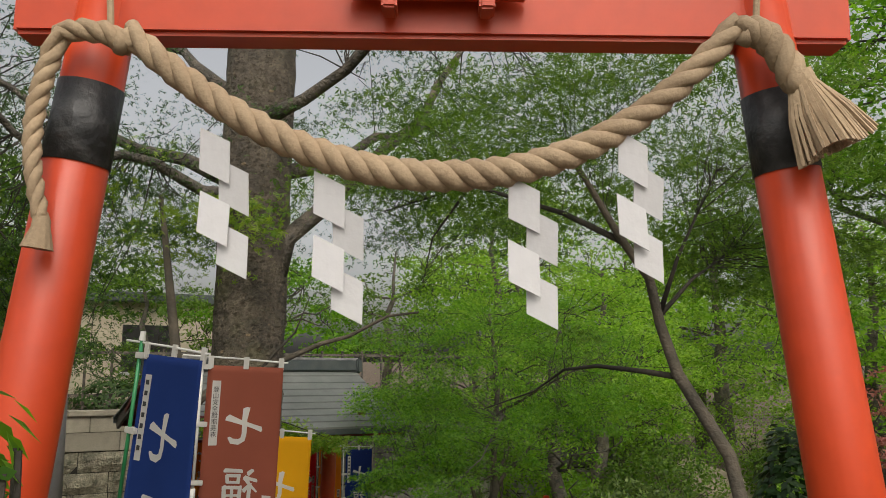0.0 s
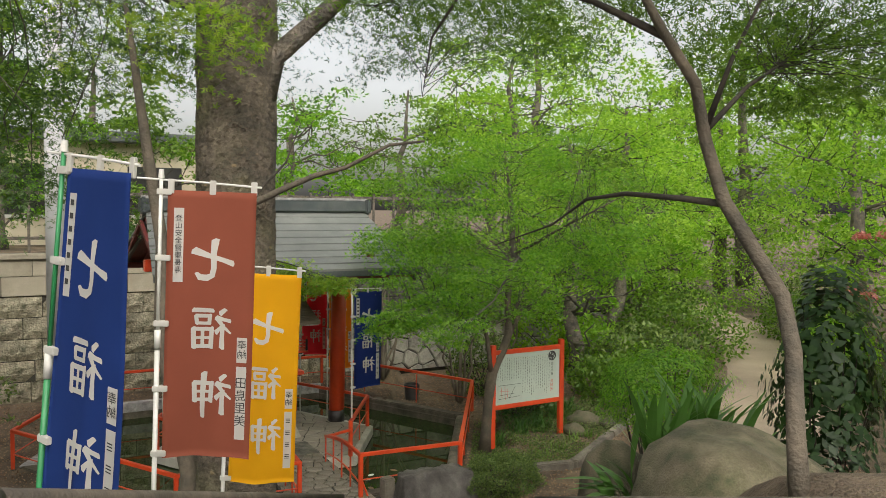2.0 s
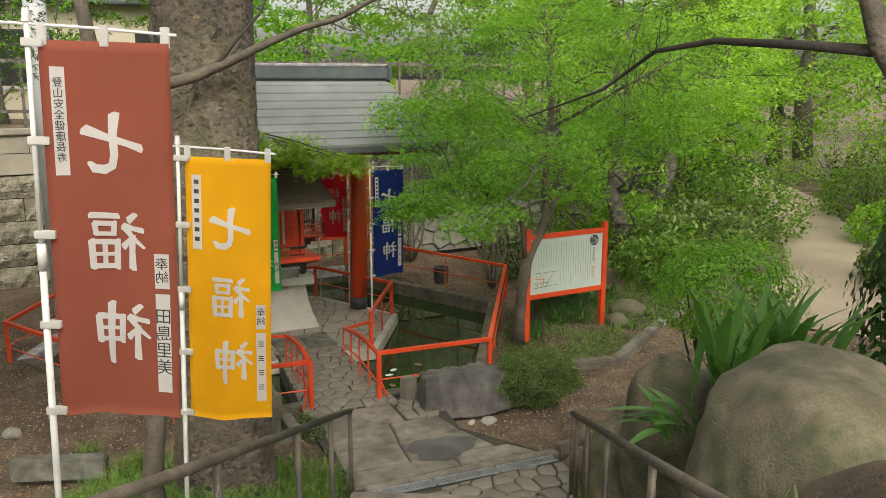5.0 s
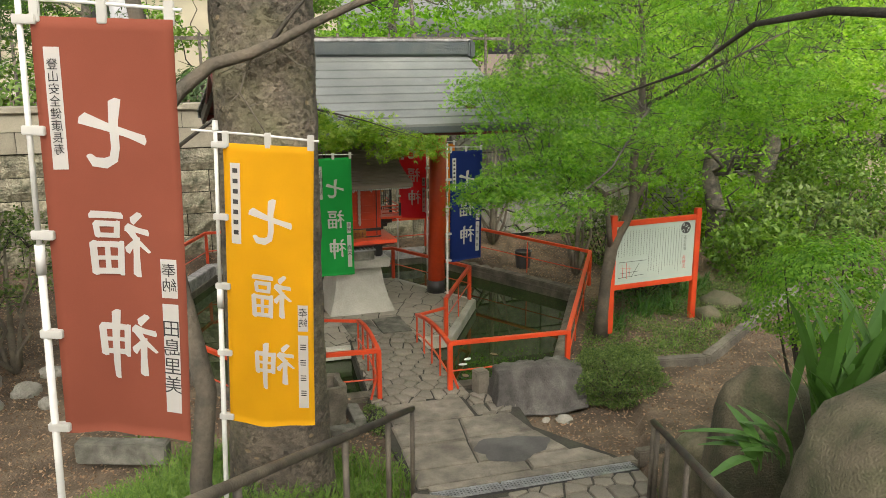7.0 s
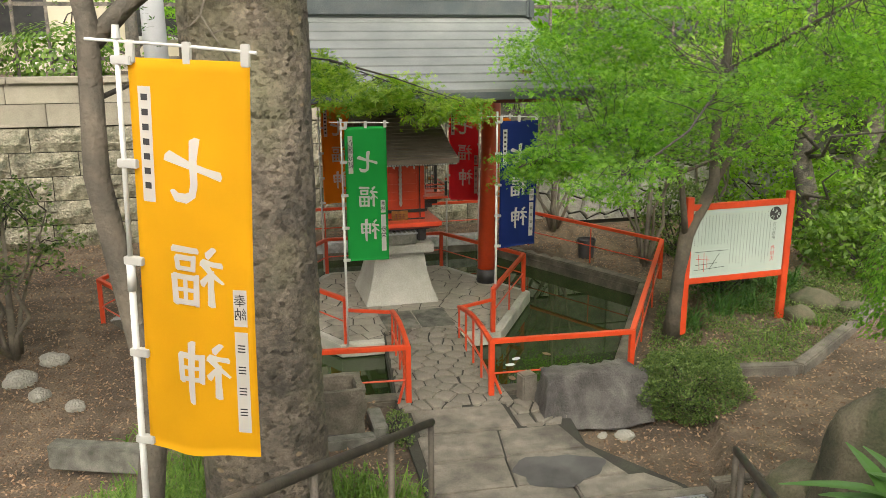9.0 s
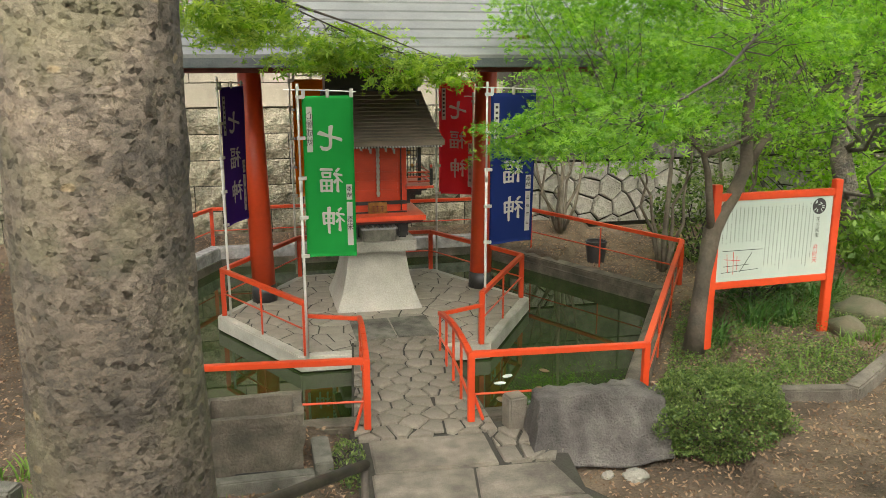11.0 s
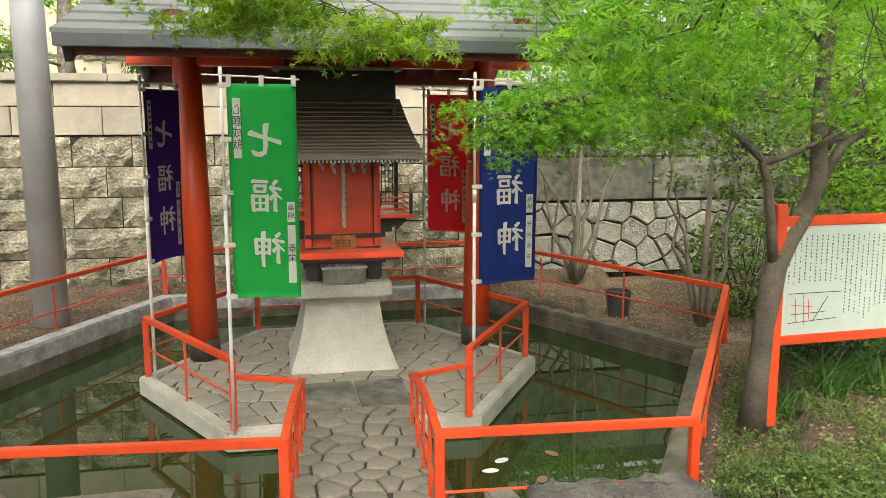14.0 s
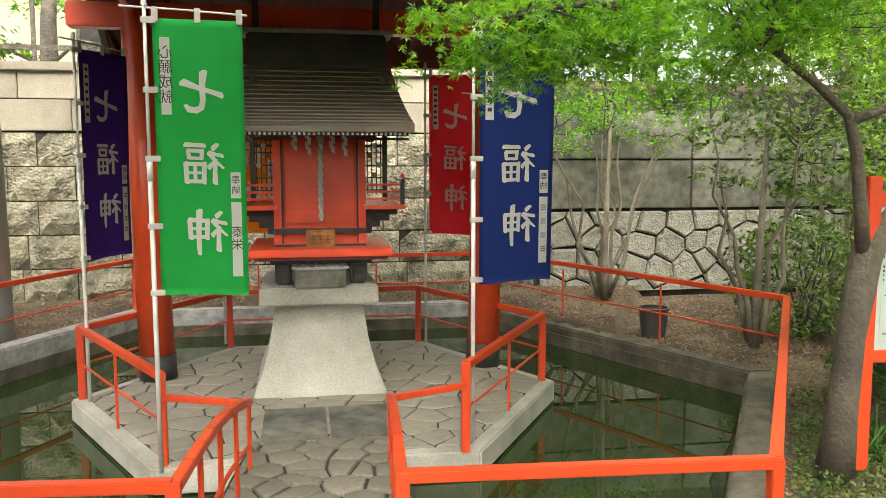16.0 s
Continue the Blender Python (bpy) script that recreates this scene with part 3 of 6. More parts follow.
wall_back = tagged(new("wall_north"), "retaining wall of rough stone courses under dressed blocks", "wall", kind="structure")
part("core", box((13.4, 0.5, 3.0), (0.28, WALL_Y + 0.29, 1.24)), JOINT, wall_back)
blocks = [(w, [rough_block(w - 0.014, 0.372, 10 * i + k) for k in range(4)]) for i, w in enumerate((0.58, 0.72, 0.88, 1.0))]
rnd = random.Random(4)
for row in range(5):
    x = -6.4 + rnd.random() * 0.4
    while x < 6.9:
        w, kinds = rnd.choice(blocks)
        if x + w > 6.99:
            break
        piece("stone", rnd.choice(kinds), wall_back, pose(x + w / 2, WALL_Y + 0.03 + rnd.uniform(-0.012, 0.012), 0.245 + 0.386 * row))
        x += w
bm = box((1.04, 0.14, 0.345), (0, 0, 0), 0.006)
dressed = bpy.data.meshes.new("block")
bm.to_mesh(dressed)
bm.free()
dressed.materials.append(DRESSED)
for row in range(2):
    for k in range(13):
        x = -6.3 + 1.05 * k + 0.5 * row
        if x < 6.6:
            piece("block", dressed, wall_back, pose(x, WALL_Y + 0.07, 2.165 + 0.355 * row))
for k in range(10):
    part("coping", box((1.34, 0.4, 0.1), (-5.75 + 1.35 * k, WALL_Y + 0.15, 2.745 - 0.05), 0.012), DRESSED, wall_back)


def voronoi(points, bounds, gap, rng):
    """Cells of the points within the outline, each drawn in by half a gap."""
    cells = []
    pts = np.array(points)
    for i, p in enumerate(pts):
        poly = [np.array(c, float) for c in bounds]
        d = np.hypot(*(pts - p).T)
        for j in np.argsort(d)[1:22]:
            mid, nrm = (p + pts[j]) / 2, (pts[j] - p) / d[j]
            off = gap * 0.5
            out = []
            for a, b in zip(poly, poly[1:] + poly[:1]):
                fa, fb = (a - mid) @ nrm + off, (b - mid) @ nrm + off
                if fa <= 0:
                    out.append(a)
                if fa * fb < 0:
                    out.append(a + (b - a) * fa / (fa - fb))
            poly = out
            if len(poly) < 3:
                break
        if len(poly) >= 3:
            cells.append(poly)
    return cells


def scatter(bounds, step, rng, jitter=0.42):
    xs, ys = [p[0] for p in bounds], [p[1] for p in bounds]
    pts, row = [], 0
    y = min(ys) - step
    while y < max(ys) + step:
        x = min(xs) - step + (row % 2) * step * 0.5
        while x < max(xs) + step:
            pts.append((x + rng.uniform(-jitter, jitter) * step, y + rng.uniform(-jitter, jitter) * step))
            x += step * 1.12
        y += step
        row += 1
    return pts


def clean(cell, least):
    """Drops corners that lie close together, and tiny cells."""
    out = []
    for p in cell:
        if not out or np.hypot(*(p - out[-1])) > least:
            out.append(p)
    if len(out) > 2 and np.hypot(*(out[0] - out[-1])) <= least:
        out.pop()
    if len(out) < 3:
        return None
    area = abs(sum(a[0] * b[1] - a[1] * b[0] for a, b in zip(out, out[1:] + out[:1]))) / 2
    return out if area > least * least * 2 else None


def crazy_paving(parent, bounds, step, z, seed, mat, gap=0.022, name="paving_stone"):
    rng = random.Random(seed)
    for cell in voronoi(scatter(bounds, step, rng), bounds, gap, rng):
        cell = clean(cell, 0.025)
        if not cell:
            continue
        c = sum(cell) / len(cell)
        top, n = z + rng.uniform(-0.003, 0.004), len(cell)
        verts = [(*(p - c), -0.03) for p in cell] + [(*(p - c), -0.006) for p in cell] + [(*((p - c) * (1 - 0.009 / max(0.03, np.hypot(*(p - c))))), 0.0) for p in cell]
        faces = [(i, (i + 1) % n, n + (i + 1) % n, n + i) for i in range(n)] + [(n + i, n + (i + 1) % n, 2 * n + (i + 1) % n, 2 * n + i) for i in range(n)] + [tuple(range(2 * n, 3 * n))]
        ob = mesh_of(name, verts, faces, mat, parent)
        ob.location = (c[0], c[1], top)


# second wall, of fieldstone under concrete
wall_side = tagged(new("wall_east"), "fieldstone retaining wall with concrete panels above", "wall", kind="structure")
part("core", box((8.0, 0.4, 2.9), (11.0, WALL_Y + 0.26, 1.1)), JOINT, wall_side)
rng = random.Random(9)
bounds = [(7.02, 0.0), (14.9, 0.0), (14.9, 1.02), (7.02, 1.02)]
for cell in voronoi(scatter(bounds, 0.33, rng), bounds, 0.022, rng):
    cell = clean(cell, 0.04)
    if cell:
        c, n = sum(cell) / len(cell), len(cell)
        verts = [(p[0] - c[0], 0.08, p[1] - c[1]) for p in cell] + [(p[0] - c[0], 0.0, p[1] - c[1]) for p in cell] + [((p[0] - c[0]) * 0.86, -0.025 - rng.random() * 0.02, (p[1] - c[1]) * 0.86) for p in cell]
        faces = [(i, (i + 1) % n, n + (i + 1) % n, n + i) for i in range(n)] + [(n + i, n + (i + 1) % n, 2 * n + (i + 1) % n, 2 * n + i) for i in range(n)] + [tuple(range(2 * n, 3 * n))]
        ob = mesh_of("stone", verts, faces, GREY_STONE, wall_side)
        ob.location = (c[0], WALL_Y + 0.02, c[1])
for k in range(4):
    for j in range(2):
        part("panel", box((1.97, 0.12, 0.6), (8.0 + 2.0 * k, WALL_Y + 0.06, 1.36 + 0.62 * j), 0.008), CONCRETE_OLD, wall_side)

crazy_paving(bridge, [(3.52, 9.84), (4.58, 9.8), (4.6, 11.96), (3.78, 11.98)], 0.16, 0.008, 3, PAVER, gap=0.019)
crazy_paving(pavement, [(4.49, 9.3), (4.84, 9.28), (5.05, 9.5), (4.9, 9.9), (4.5, 9.8)], 0.17, 0.004, 5, PAVER)
crazy_paving(pavement, [(3.45, 7.2), (5.3, 7.1), (5.4, 7.78), (3.5, 7.8)], 0.19, 0.004, 6, PAVER)
ISLE = inset(PLATFORM, 0.1)
crazy_paving(island, ISLE, 0.225, -0.025, 8, material("pale_paving_stone", (0.33, 0.3, 0.245), 0.85, second=(0.22, 0.2, 0.165), scale=6, fine=150, bump=0.25, spread=0.12), gap=0.012)

# fence and building on the terrace above the wall
fence = thing("terrace_fence", pose(0, 17.75, 2.7), "dark slatted fence on the terrace above the wall", "fence")
for k in range(48):
    part("slat", box((0.05, 0.03, 1.25), (-8 + 0.5 * k, 0, 0.62), 0.004), BARK, fence)
for z in (0.3, 1.15):
    part("cross_rail", box((24, 0.04, 0.06), (3.75, 0.035, z)), BARK, fence)
house = thing("building", pose(0, 22.5, 0), "cream-walled building behind the terrace fence", "building")
part("wall", box((16, 0.3, 5.2), (-2, 0, 2.6)), PLASTER, house)
part("roof", box((16.8, 1.2, 0.25), (-2, 0, 5.3), 0.02), RIDGE, house)
for k in range(5):
    w = part("window", box((1.3, 0.06, 1.2), (-8 + 3.0 * k, -0.18, 4.0), 0.01), BLACK, house)
    part("window_frame", box((1.42, 0.05, 0.08), (-8 + 3.0 * k, -0.19, 3.36), 0.01), WHITE, w)
terrace = prism([(-40, 17.45), (15.0, 17.45), (15.0, 60), (-40, 60)], -0.5, 2.68)
tagged(link("terrace", terrace, SOIL), "raised earth terrace behind the wall", "ground", kind="structure")

# ---- island pavilion: two posts and a roof ----
pavilion = thing("shrine_pavilion", pose(4.24, 13.7, -0.03), "vermilion two-post pavilion with a metal-sheet gable roof", "pavilion")
for x in (-1.27, 1.3):
    post = part("post", tube([(x, 0, 0.0), (x * 1.045, 0, 2.85)], [0.132, 0.122], 28), VERMILION, pavilion, smooth=True)
    part("foot_band", tube([(x, 0, 0.0), (x, 0, 0.2)], [0.14, 0.139], 28), BLACK, post, "black foot band", smooth=True)
part("tie_beam", box((3.62, 0.15, 0.18), (0, 0, 2.74), 0.01), LACQUER, pavilion)
part("ridge_beam", box((3.3, 0.14, 0.16), (0, 0, 3.4), 0.01), DARK_RED, pavilion)
for x in (-1.27, 1.3):
    part("cross_beam", box((0.14, 2.9, 0.16), (x, 0, 2.86), 0.01), DARK_RED, pavilion)
    part("king_post", box((0.12, 0.12, 0.5), (x, 0, 3.15), 0.008), DARK_RED, pavilion)


def roof_line(t):
    """The slope's height over its run, from eave (0) to ridge (1): slightly hollow."""
    return 2.72 + 0.86 * (0.82 * t + 0.18 * t * t)


for sgn in (-1, 1):
    rows = 9
    for k in range(rows):
        t0, t1 = k / rows, (k + 1) / rows
        y0, y1 = sgn * 1.86 * (1 - t0), sgn * 1.86 * (1 - t1)
        x0, x1 = 1.98 - 0.2 * t0, 1.98 - 0.2 * t1
        z0, z1 = roof_line(t0), roof_line(t1)
        bm = bmesh.new()
        lo = [bm.verts.new(p) for p in ((-x0, y0, z0), (x0, y0, z0), (x1, y1, z1 - 0.018), (-x1, y1, z1 - 0.018))]
        hi = [bm.verts.new((v.co.x, v.co.y, v.co.z + 0.03)) for v in lo]
        for i in range(4):
            bm.faces.new((lo[i], lo[(i + 1) % 4], hi[(i + 1) % 4], hi[i]))
        bm.faces.new(hi)
        bm.faces.new(lo[::-1])
        bmesh.ops.recalc_face_normals(bm, faces=bm.faces)
        part("roof_sheet", bm, COPPER, pavilion)
    part("eave_board", box((3.94, 0.05, 0.09), (0, sgn * 1.84, 2.68), 0.006), RIDGE, pavilion)
    part("fascia", box((3.8, 0.06, 0.1), (0, sgn * 1.72, 2.64), 0.006), DARK_RED, pavilion)
    for k in range(13):
        x = -1.85 + 3.7 * k / 12
        part("rafter", beam((x, sgn * 1.8, 2.655), (x, 0, 3.4), 0.055, 0.07), DARK_RED, pavilion)
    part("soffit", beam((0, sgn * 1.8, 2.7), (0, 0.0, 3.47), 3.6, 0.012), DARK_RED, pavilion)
part("ridge_cap", box((3.62, 0.26, 0.2), (0, 0, 3.66), 0.03), RIDGE, pavilion)
part("ridge_top", box((3.7, 0.12, 0.05), (0, 0, 3.78), 0.015), GRANITE, pavilion, "pale ridge top")
for sgn in (-1, 1):
    part("ridge_end", box((0.1, 0.34, 0.26), (sgn * 1.82, 0, 3.66), 0.03), RIDGE, pavilion)
    for side in (-1, 1):
        part("bargeboard", beam((sgn * 1.9, side * 1.8, 2.62), (sgn * 1.74, 0, 3.46), 0.05, 0.17), BLACK, pavilion)

# ---- the shrine on its pedestal ----
pedestal = thing("shrine_pedestal", pose(4.2, 13.5, -0.03), "flared pale concrete pedestal under the small shrine", "pedestal")
bm = bmesh.new()
levels = [(0.47, 0.52, 0.0), (0.465, 0.515, 0.03), (0.4, 0.45, 0.2), (0.35, 0.4, 0.4), (0.315, 0.37, 0.64)]
rings = [[bm.verts.new((sx * a, sy * b, z)) for sx, sy in ((-1, -1), (1, -1), (1, 1), (-1, 1))] for a, b, z in levels]
for a, b in zip(rings, rings[1:]):
    for i in range(4):
        bm.faces.new((a[i], a[(i + 1) % 4], b[(i + 1) % 4], b[i]))
bm.faces.new(rings[-1])
bmesh.ops.bevel(bm, geom=[e for e in bm.edges if abs(e.verts[0].co.z - e.verts[1].co.z) > 0.02], offset=0.012, segments=2, affect="EDGES")
part("flared_base", bm, CONCRETE, pedestal)
part("cap", box((0.84, 0.98, 0.13), (0, 0.0, 0.72), 0.012), CONCRETE, pedestal)

shrine = thing("small_shrine", pose(4.22, 13.5, 0.755), "small red lacquered wooden shrine with a dark brown roof", "shrine")


def s_box(name, size, at, mat, bevel=0.004, label="", parent=None):
    return part(name, box(size, at, bevel), mat, parent or shrine, label)


for x in (-0.27, 0.27):
    for y in (-0.3, 0.25):
        s_box("foot", (0.12, 0.12, 0.17), (x, y, 0.085), BLACK, 0.02)
s_box("base_beam", (0.72, 0.8, 0.06), (0, 0, 0.19), BLACK)
s_box("deck", (1.0, 0.98, 0.055), (0, -0.02, 0.245), LACQUER)
s_box("deck_edge", (0.94, 0.92, 0.03), (0, -0.02, 0.205), DARK_RED)
body = s_box("body", (0.62, 0.55, 0.84), (0, 0.04, 0.69), LACQUER)
for x in (-0.305, 0.305):
    s_box("corner_post", (0.055, 0.055, 0.86), (x, -0.25, 0.69), LACQUER)
    s_box("corner_post", (0.055, 0.055, 0.86), (x, 0.32, 0.69), LACQUER)
    s_box("black_strip", (0.012, 0.012, 0.82), (x * 0.89, -0.272, 0.7), BLACK)
s_box("sill_band", (0.66, 0.02, 0.04), (0, -0.285, 0.385), BLACK)
s_box("sill_band", (0.66, 0.02, 0.018), (0, -0.285, 0.28), BLACK)
for x in (-0.127, 0.127):
    d = s_box("door", (0.25, 0.02, 0.6), (x, -0.252, 0.74), LACQUER)
    for z in (0.52, 0.62, 0.72, 0.86):
        s_box("panel_rail", (0.24, 0.008, 0.02), (x, -0.265, z), LACQUER, 0.002, parent=d)
    s_box("stile", (0.018, 0.01, 0.58), (x * 1.9, -0.266, 0.74), LACQUER, 0.002, parent=d)
plate = s_box("offering_plaque", (0.21, 0.02, 0.13), (0.0, -0.305, 0.33), GOLD, 0.004, "brass plaque with worn characters")
for x in (-0.05, 0.0, 0.05):
    for k in range(3):
        s_box("character", (0.034, 0.004, 0.006), (x, -0.3165, 0.3 + 0.025 * k), DARK_RED, 0.0, parent=plate)
    s_box("character", (0.006, 0.004, 0.07), (x, -0.3165, 0.325), DARK_RED, 0.0, parent=plate)
for sgn in (-1, 1):
    s_box("side_floor", (0.3, 0.86, 0.03), (sgn * 0.46, 0.02, 0.56), LACQUER)
    for z in (0.62, 0.67, 0.72):
        s_box("side_rail", (0.26, 0.02, 0.016), (sgn * 0.46, -0.36, z), LACQUER)
        s_box("side_rail", (0.02, 0.7, 0.016), (sgn * 0.58, 0.0, z), LACQUER)
    s_box("newel", (0.03, 0.03, 0.2), (sgn * 0.59, -0.37, 0.66), BLACK)
    s_box("newel_knob", (0.026, 0.026, 0.05), (sgn * 0.59, -0.37, 0.785), LACQUER, 0.01)
    for k, (w, z) in enumerate(((0.26, 0.52), (0.2, 0.475), (0.13, 0.43), (0.07, 0.385))):
        s_box("bracket", (w, 0.5, 0.05), (sgn * (0.31 + w / 2), 0.02, z), BLACK)
    s_box("lamp_post", (0.035, 0.035, 0.5), (sgn * 0.47, -0.3, 0.85), BLACK)
    s_box("lamp_arm", (0.3, 0.03, 0.02), (sgn * 0.5, -0.3, 1.05), BLACK)
    lattice = s_box("side_lattice", (0.13, 0.012, 0.02), (sgn * 0.395, -0.27, 1.0), BLACK)
    for k in range(4):
        s_box("lattice_bar", (0.008, 0.01, 0.4), (sgn * (0.345 + 0.033 * k), -0.27, 0.85), BLACK, 0.0, parent=lattice)
        s_box("lattice_bar", (0.13, 0.01, 0.008), (sgn * 0.395, -0.27, 0.68 + 0.09 * k), BLACK, 0.0, parent=lattice)
    for k in range(5):
        s_box("lattice_knot", (0.035, 0.012, 0.035), (sgn * (0.36 + 0.035 * (k % 3)), -0.284, 0.72 + 0.07 * k), GOLD if k % 2 else WHITE, 0.006, parent=lattice)
bm = bmesh.new()
arc = [(-0.33 + 0.66 * k / 12, 0.1 + 0.035 * math.sin(math.pi * k / 12)) for k in range(13)]
for (xa, za), (xb, zb) in zip(arc, arc[1:]):
    box((0.058, 0.08, 0.045), ((xa + xb) / 2, -0.3, 1.0 + (za + zb) / 2 - 0.04), bm=bm)
part("rainbow_beam", bm, DARK_RED, shrine)
for k in range(9):
    s_box("carving", (0.06, 0.05, 0.05), (-0.3 + 0.075 * k, -0.33, 1.1 + 0.012 * math.sin(k * 2.2)), DARK_RED if k % 2 else BLACK, 0.016)
for sgn in (-1, 1):
    s_box("bracket_head", (0.1, 0.12, 0.1), (sgn * 0.36, -0.3, 1.08), DARK_RED, 0.02)
# roof: a hollow front slope, white-tipped rafter ends under the eave
s_rows = 14
def shrine_slope(t):
    return Vector((0, -0.98 + 0.9 * t, 1.115 + 0.46 * (0.65 * t + 0.35 * t * t)))
for sgn in (-1, 1):
    for k in range(s_rows):
        a, b = shrine_slope(k / s_rows), shrine_slope((k + 1) / s_rows)
        wa = 0.6 - 0.06 * k / s_rows
        bm = bmesh.new()
        ys = (a.y, b.y) if sgn < 0 else (0.08 - a.y * 0.62, 0.08 - b.y * 0.62)
        lo = [bm.verts.new(p) for p in ((-wa, ys[0], a.z), (wa, ys[0], a.z), (wa - 0.004, ys[1], b.z - 0.008), (-wa + 0.004, ys[1], b.z - 0.008))]
        hi = [bm.verts.new((v.co.x, v.co.y, v.co.z + 0.014)) for v in lo]
        for i in range(4):
            bm.faces.new((lo[i], lo[(i + 1) % 4], hi[(i + 1) % 4], hi[i]))
        bm.faces.new(hi)
        bm.faces.new(lo[::-1])
        bmesh.ops.recalc_face_normals(bm, faces=bm.faces)
        part("roof_course", bm, BROWN_ROOF, shrine)
s_box("eave_fascia", (1.2, 0.03, 0.05), (0, -0.965, 1.1), BROWN_ROOF)
for k in range(38):
    s_box("rafter_tip", (0.015, 0.03, 0.018), (-0.57 + 1.14 * k / 37, -0.945, 1.065), WHITE, 0.0)
part("eave_soffit", beam((0, -0.93, 1.06), (0, -0.25, 1.2), 1.14, 0.02), BLACK, shrine)
s_box("ridge", (1.02, 0.3, 0.27), (0, 0.08, 1.69), BLACK, 0.012)
s_box("ridge_cap", (1.14, 0.36, 0.03), (0, 0.08, 1.84), GRANITE, 0.01, "pale ridge line")
for sgn in (-1, 1):
    s_box("gable", (0.03, 0.7, 0.4), (sgn * 0.46, 0.04, 1.3), BLACK)
    s_box("chigi", (0.05, 0.06, 0.3), (sgn * 0.44, -0.02, 1.95), BLACK)

# rope and paper on the shrine's front, and the offertory box
bell = thing("bell_rope", pose(4.225, 13.155, 1.85), "pale plaited bell rope hanging on the shrine doors", "rope")
bm = bmesh.new()
for ph in (0, math.pi):
    tube([(0.009 * math.cos(ph + 0.9 * k), 0.009 * math.sin(ph + 0.9 * k) - 0.01, -0.017 * k) for k in range(38)], 0.0135, 6, bm)
part("cord", bm, DYE, bell, smooth=True)
part("top_tuft", tube([(0, -0.01, 0.0), (0, -0.01, -0.05), (0, -0.01, -0.12)], [0.014, 0.03, 0.012], 8), ROPE, bell)


def shide(place, size, folds, label, group):
    """A zigzag paper streamer: slanted leaves, each folded from the last."""
    ob = thing("paper_streamer", place, label, "streamer", group)
    w, h = size
    for k in range(folds):
        bm = bmesh.new()
        x = 0.3 * w * (1 if k % 2 else -1)
        tilt = 1.0 * w
        z = -h * 0.74 * k
        pts = [(x - w / 2, 0.006 * k, z), (x + w / 2, 0.006 * k, z - tilt * 0.5), (x + w / 2, 0.012 * (k % 2) + 0.004, z - h - tilt * 0.5), (x - w / 2, 0.012 * (k % 2) + 0.004, z - h)]
        a = [bm.verts.new(p) for p in pts]
        b = [bm.verts.new((p[0], p[1] + 0.0015, p[2])) for p in pts]
        bm.faces.new(a)
        bm.faces.new(b[::-1])
        for i in range(4):
            bm.faces.new((a[i], b[i], b[(i + 1) % 4], a[(i + 1) % 4]))
        bmesh.ops.recalc_face_normals(bm, faces=bm.faces)
        part("fold", bm, PAPER, ob)
    return ob


for x, f in ((4.04, 0.9), (4.14, 1.1), (4.31, 1.0), (4.4, 1.15)):
    shide(pose(x, 13.14, 1.86, 0, 0, 40 * (x - 4.2)), (0.026, 0.046 * f), 4, "small white paper streamer on the shrine front", "paper streamers of the shrine")
cord = thing("small_rope", pose(0, 0, 0), "thin dark cord across the shrine front", "rope")
part("cord", tube([(3.95 + 0.055 * k, 13.15, 1.875 - 0.03 * math.sin(math.pi * k / 10)) for k in range(11)], 0.007, 6), ROPE, cord)
coffer = thing("offertory_box", pose(4.21, 13.08, 0.752), "worn grey wooden offertory box before the shrine", "box")
part("body", box((0.36, 0.16, 0.13), (0, 0, 0.065), 0.006), CONCRETE_OLD, coffer)
part("lid", box((0.4, 0.18, 0.02), (0, 0, 0.14), 0.005), STEEL, coffer)
for k in range(6):
    part("slat", box((0.03, 0.17, 0.014), (-0.15 + 0.06 * k, 0, 0.157), 0.003), CONCRETE_OLD, coffer)


# ---- banners ----
def glyphs(text, size, offset=0.0, vertical=False):
    """A mesh of text in the built-in font, centred on its middle."""
    data = bpy.data.curves.new("writing", "FONT")
    data.body, data.size, data.offset, data.align_x, data.align_y = text, size, offset, "CENTER", "CENTER"
    if vertical:
        data.body, data.space_line = "\n".join(text), 1.02
    data.resolution_u = 3
    ob = bpy.data.objects.new("writing", data)
    scene.collection.objects.link(ob)
    me = bpy.data.meshes.new_from_object(ob.evaluated_get(bpy.context.evaluated_depsgraph_get()))
    bpy.data.objects.remove(ob)
    return me


GLYPHS = {}
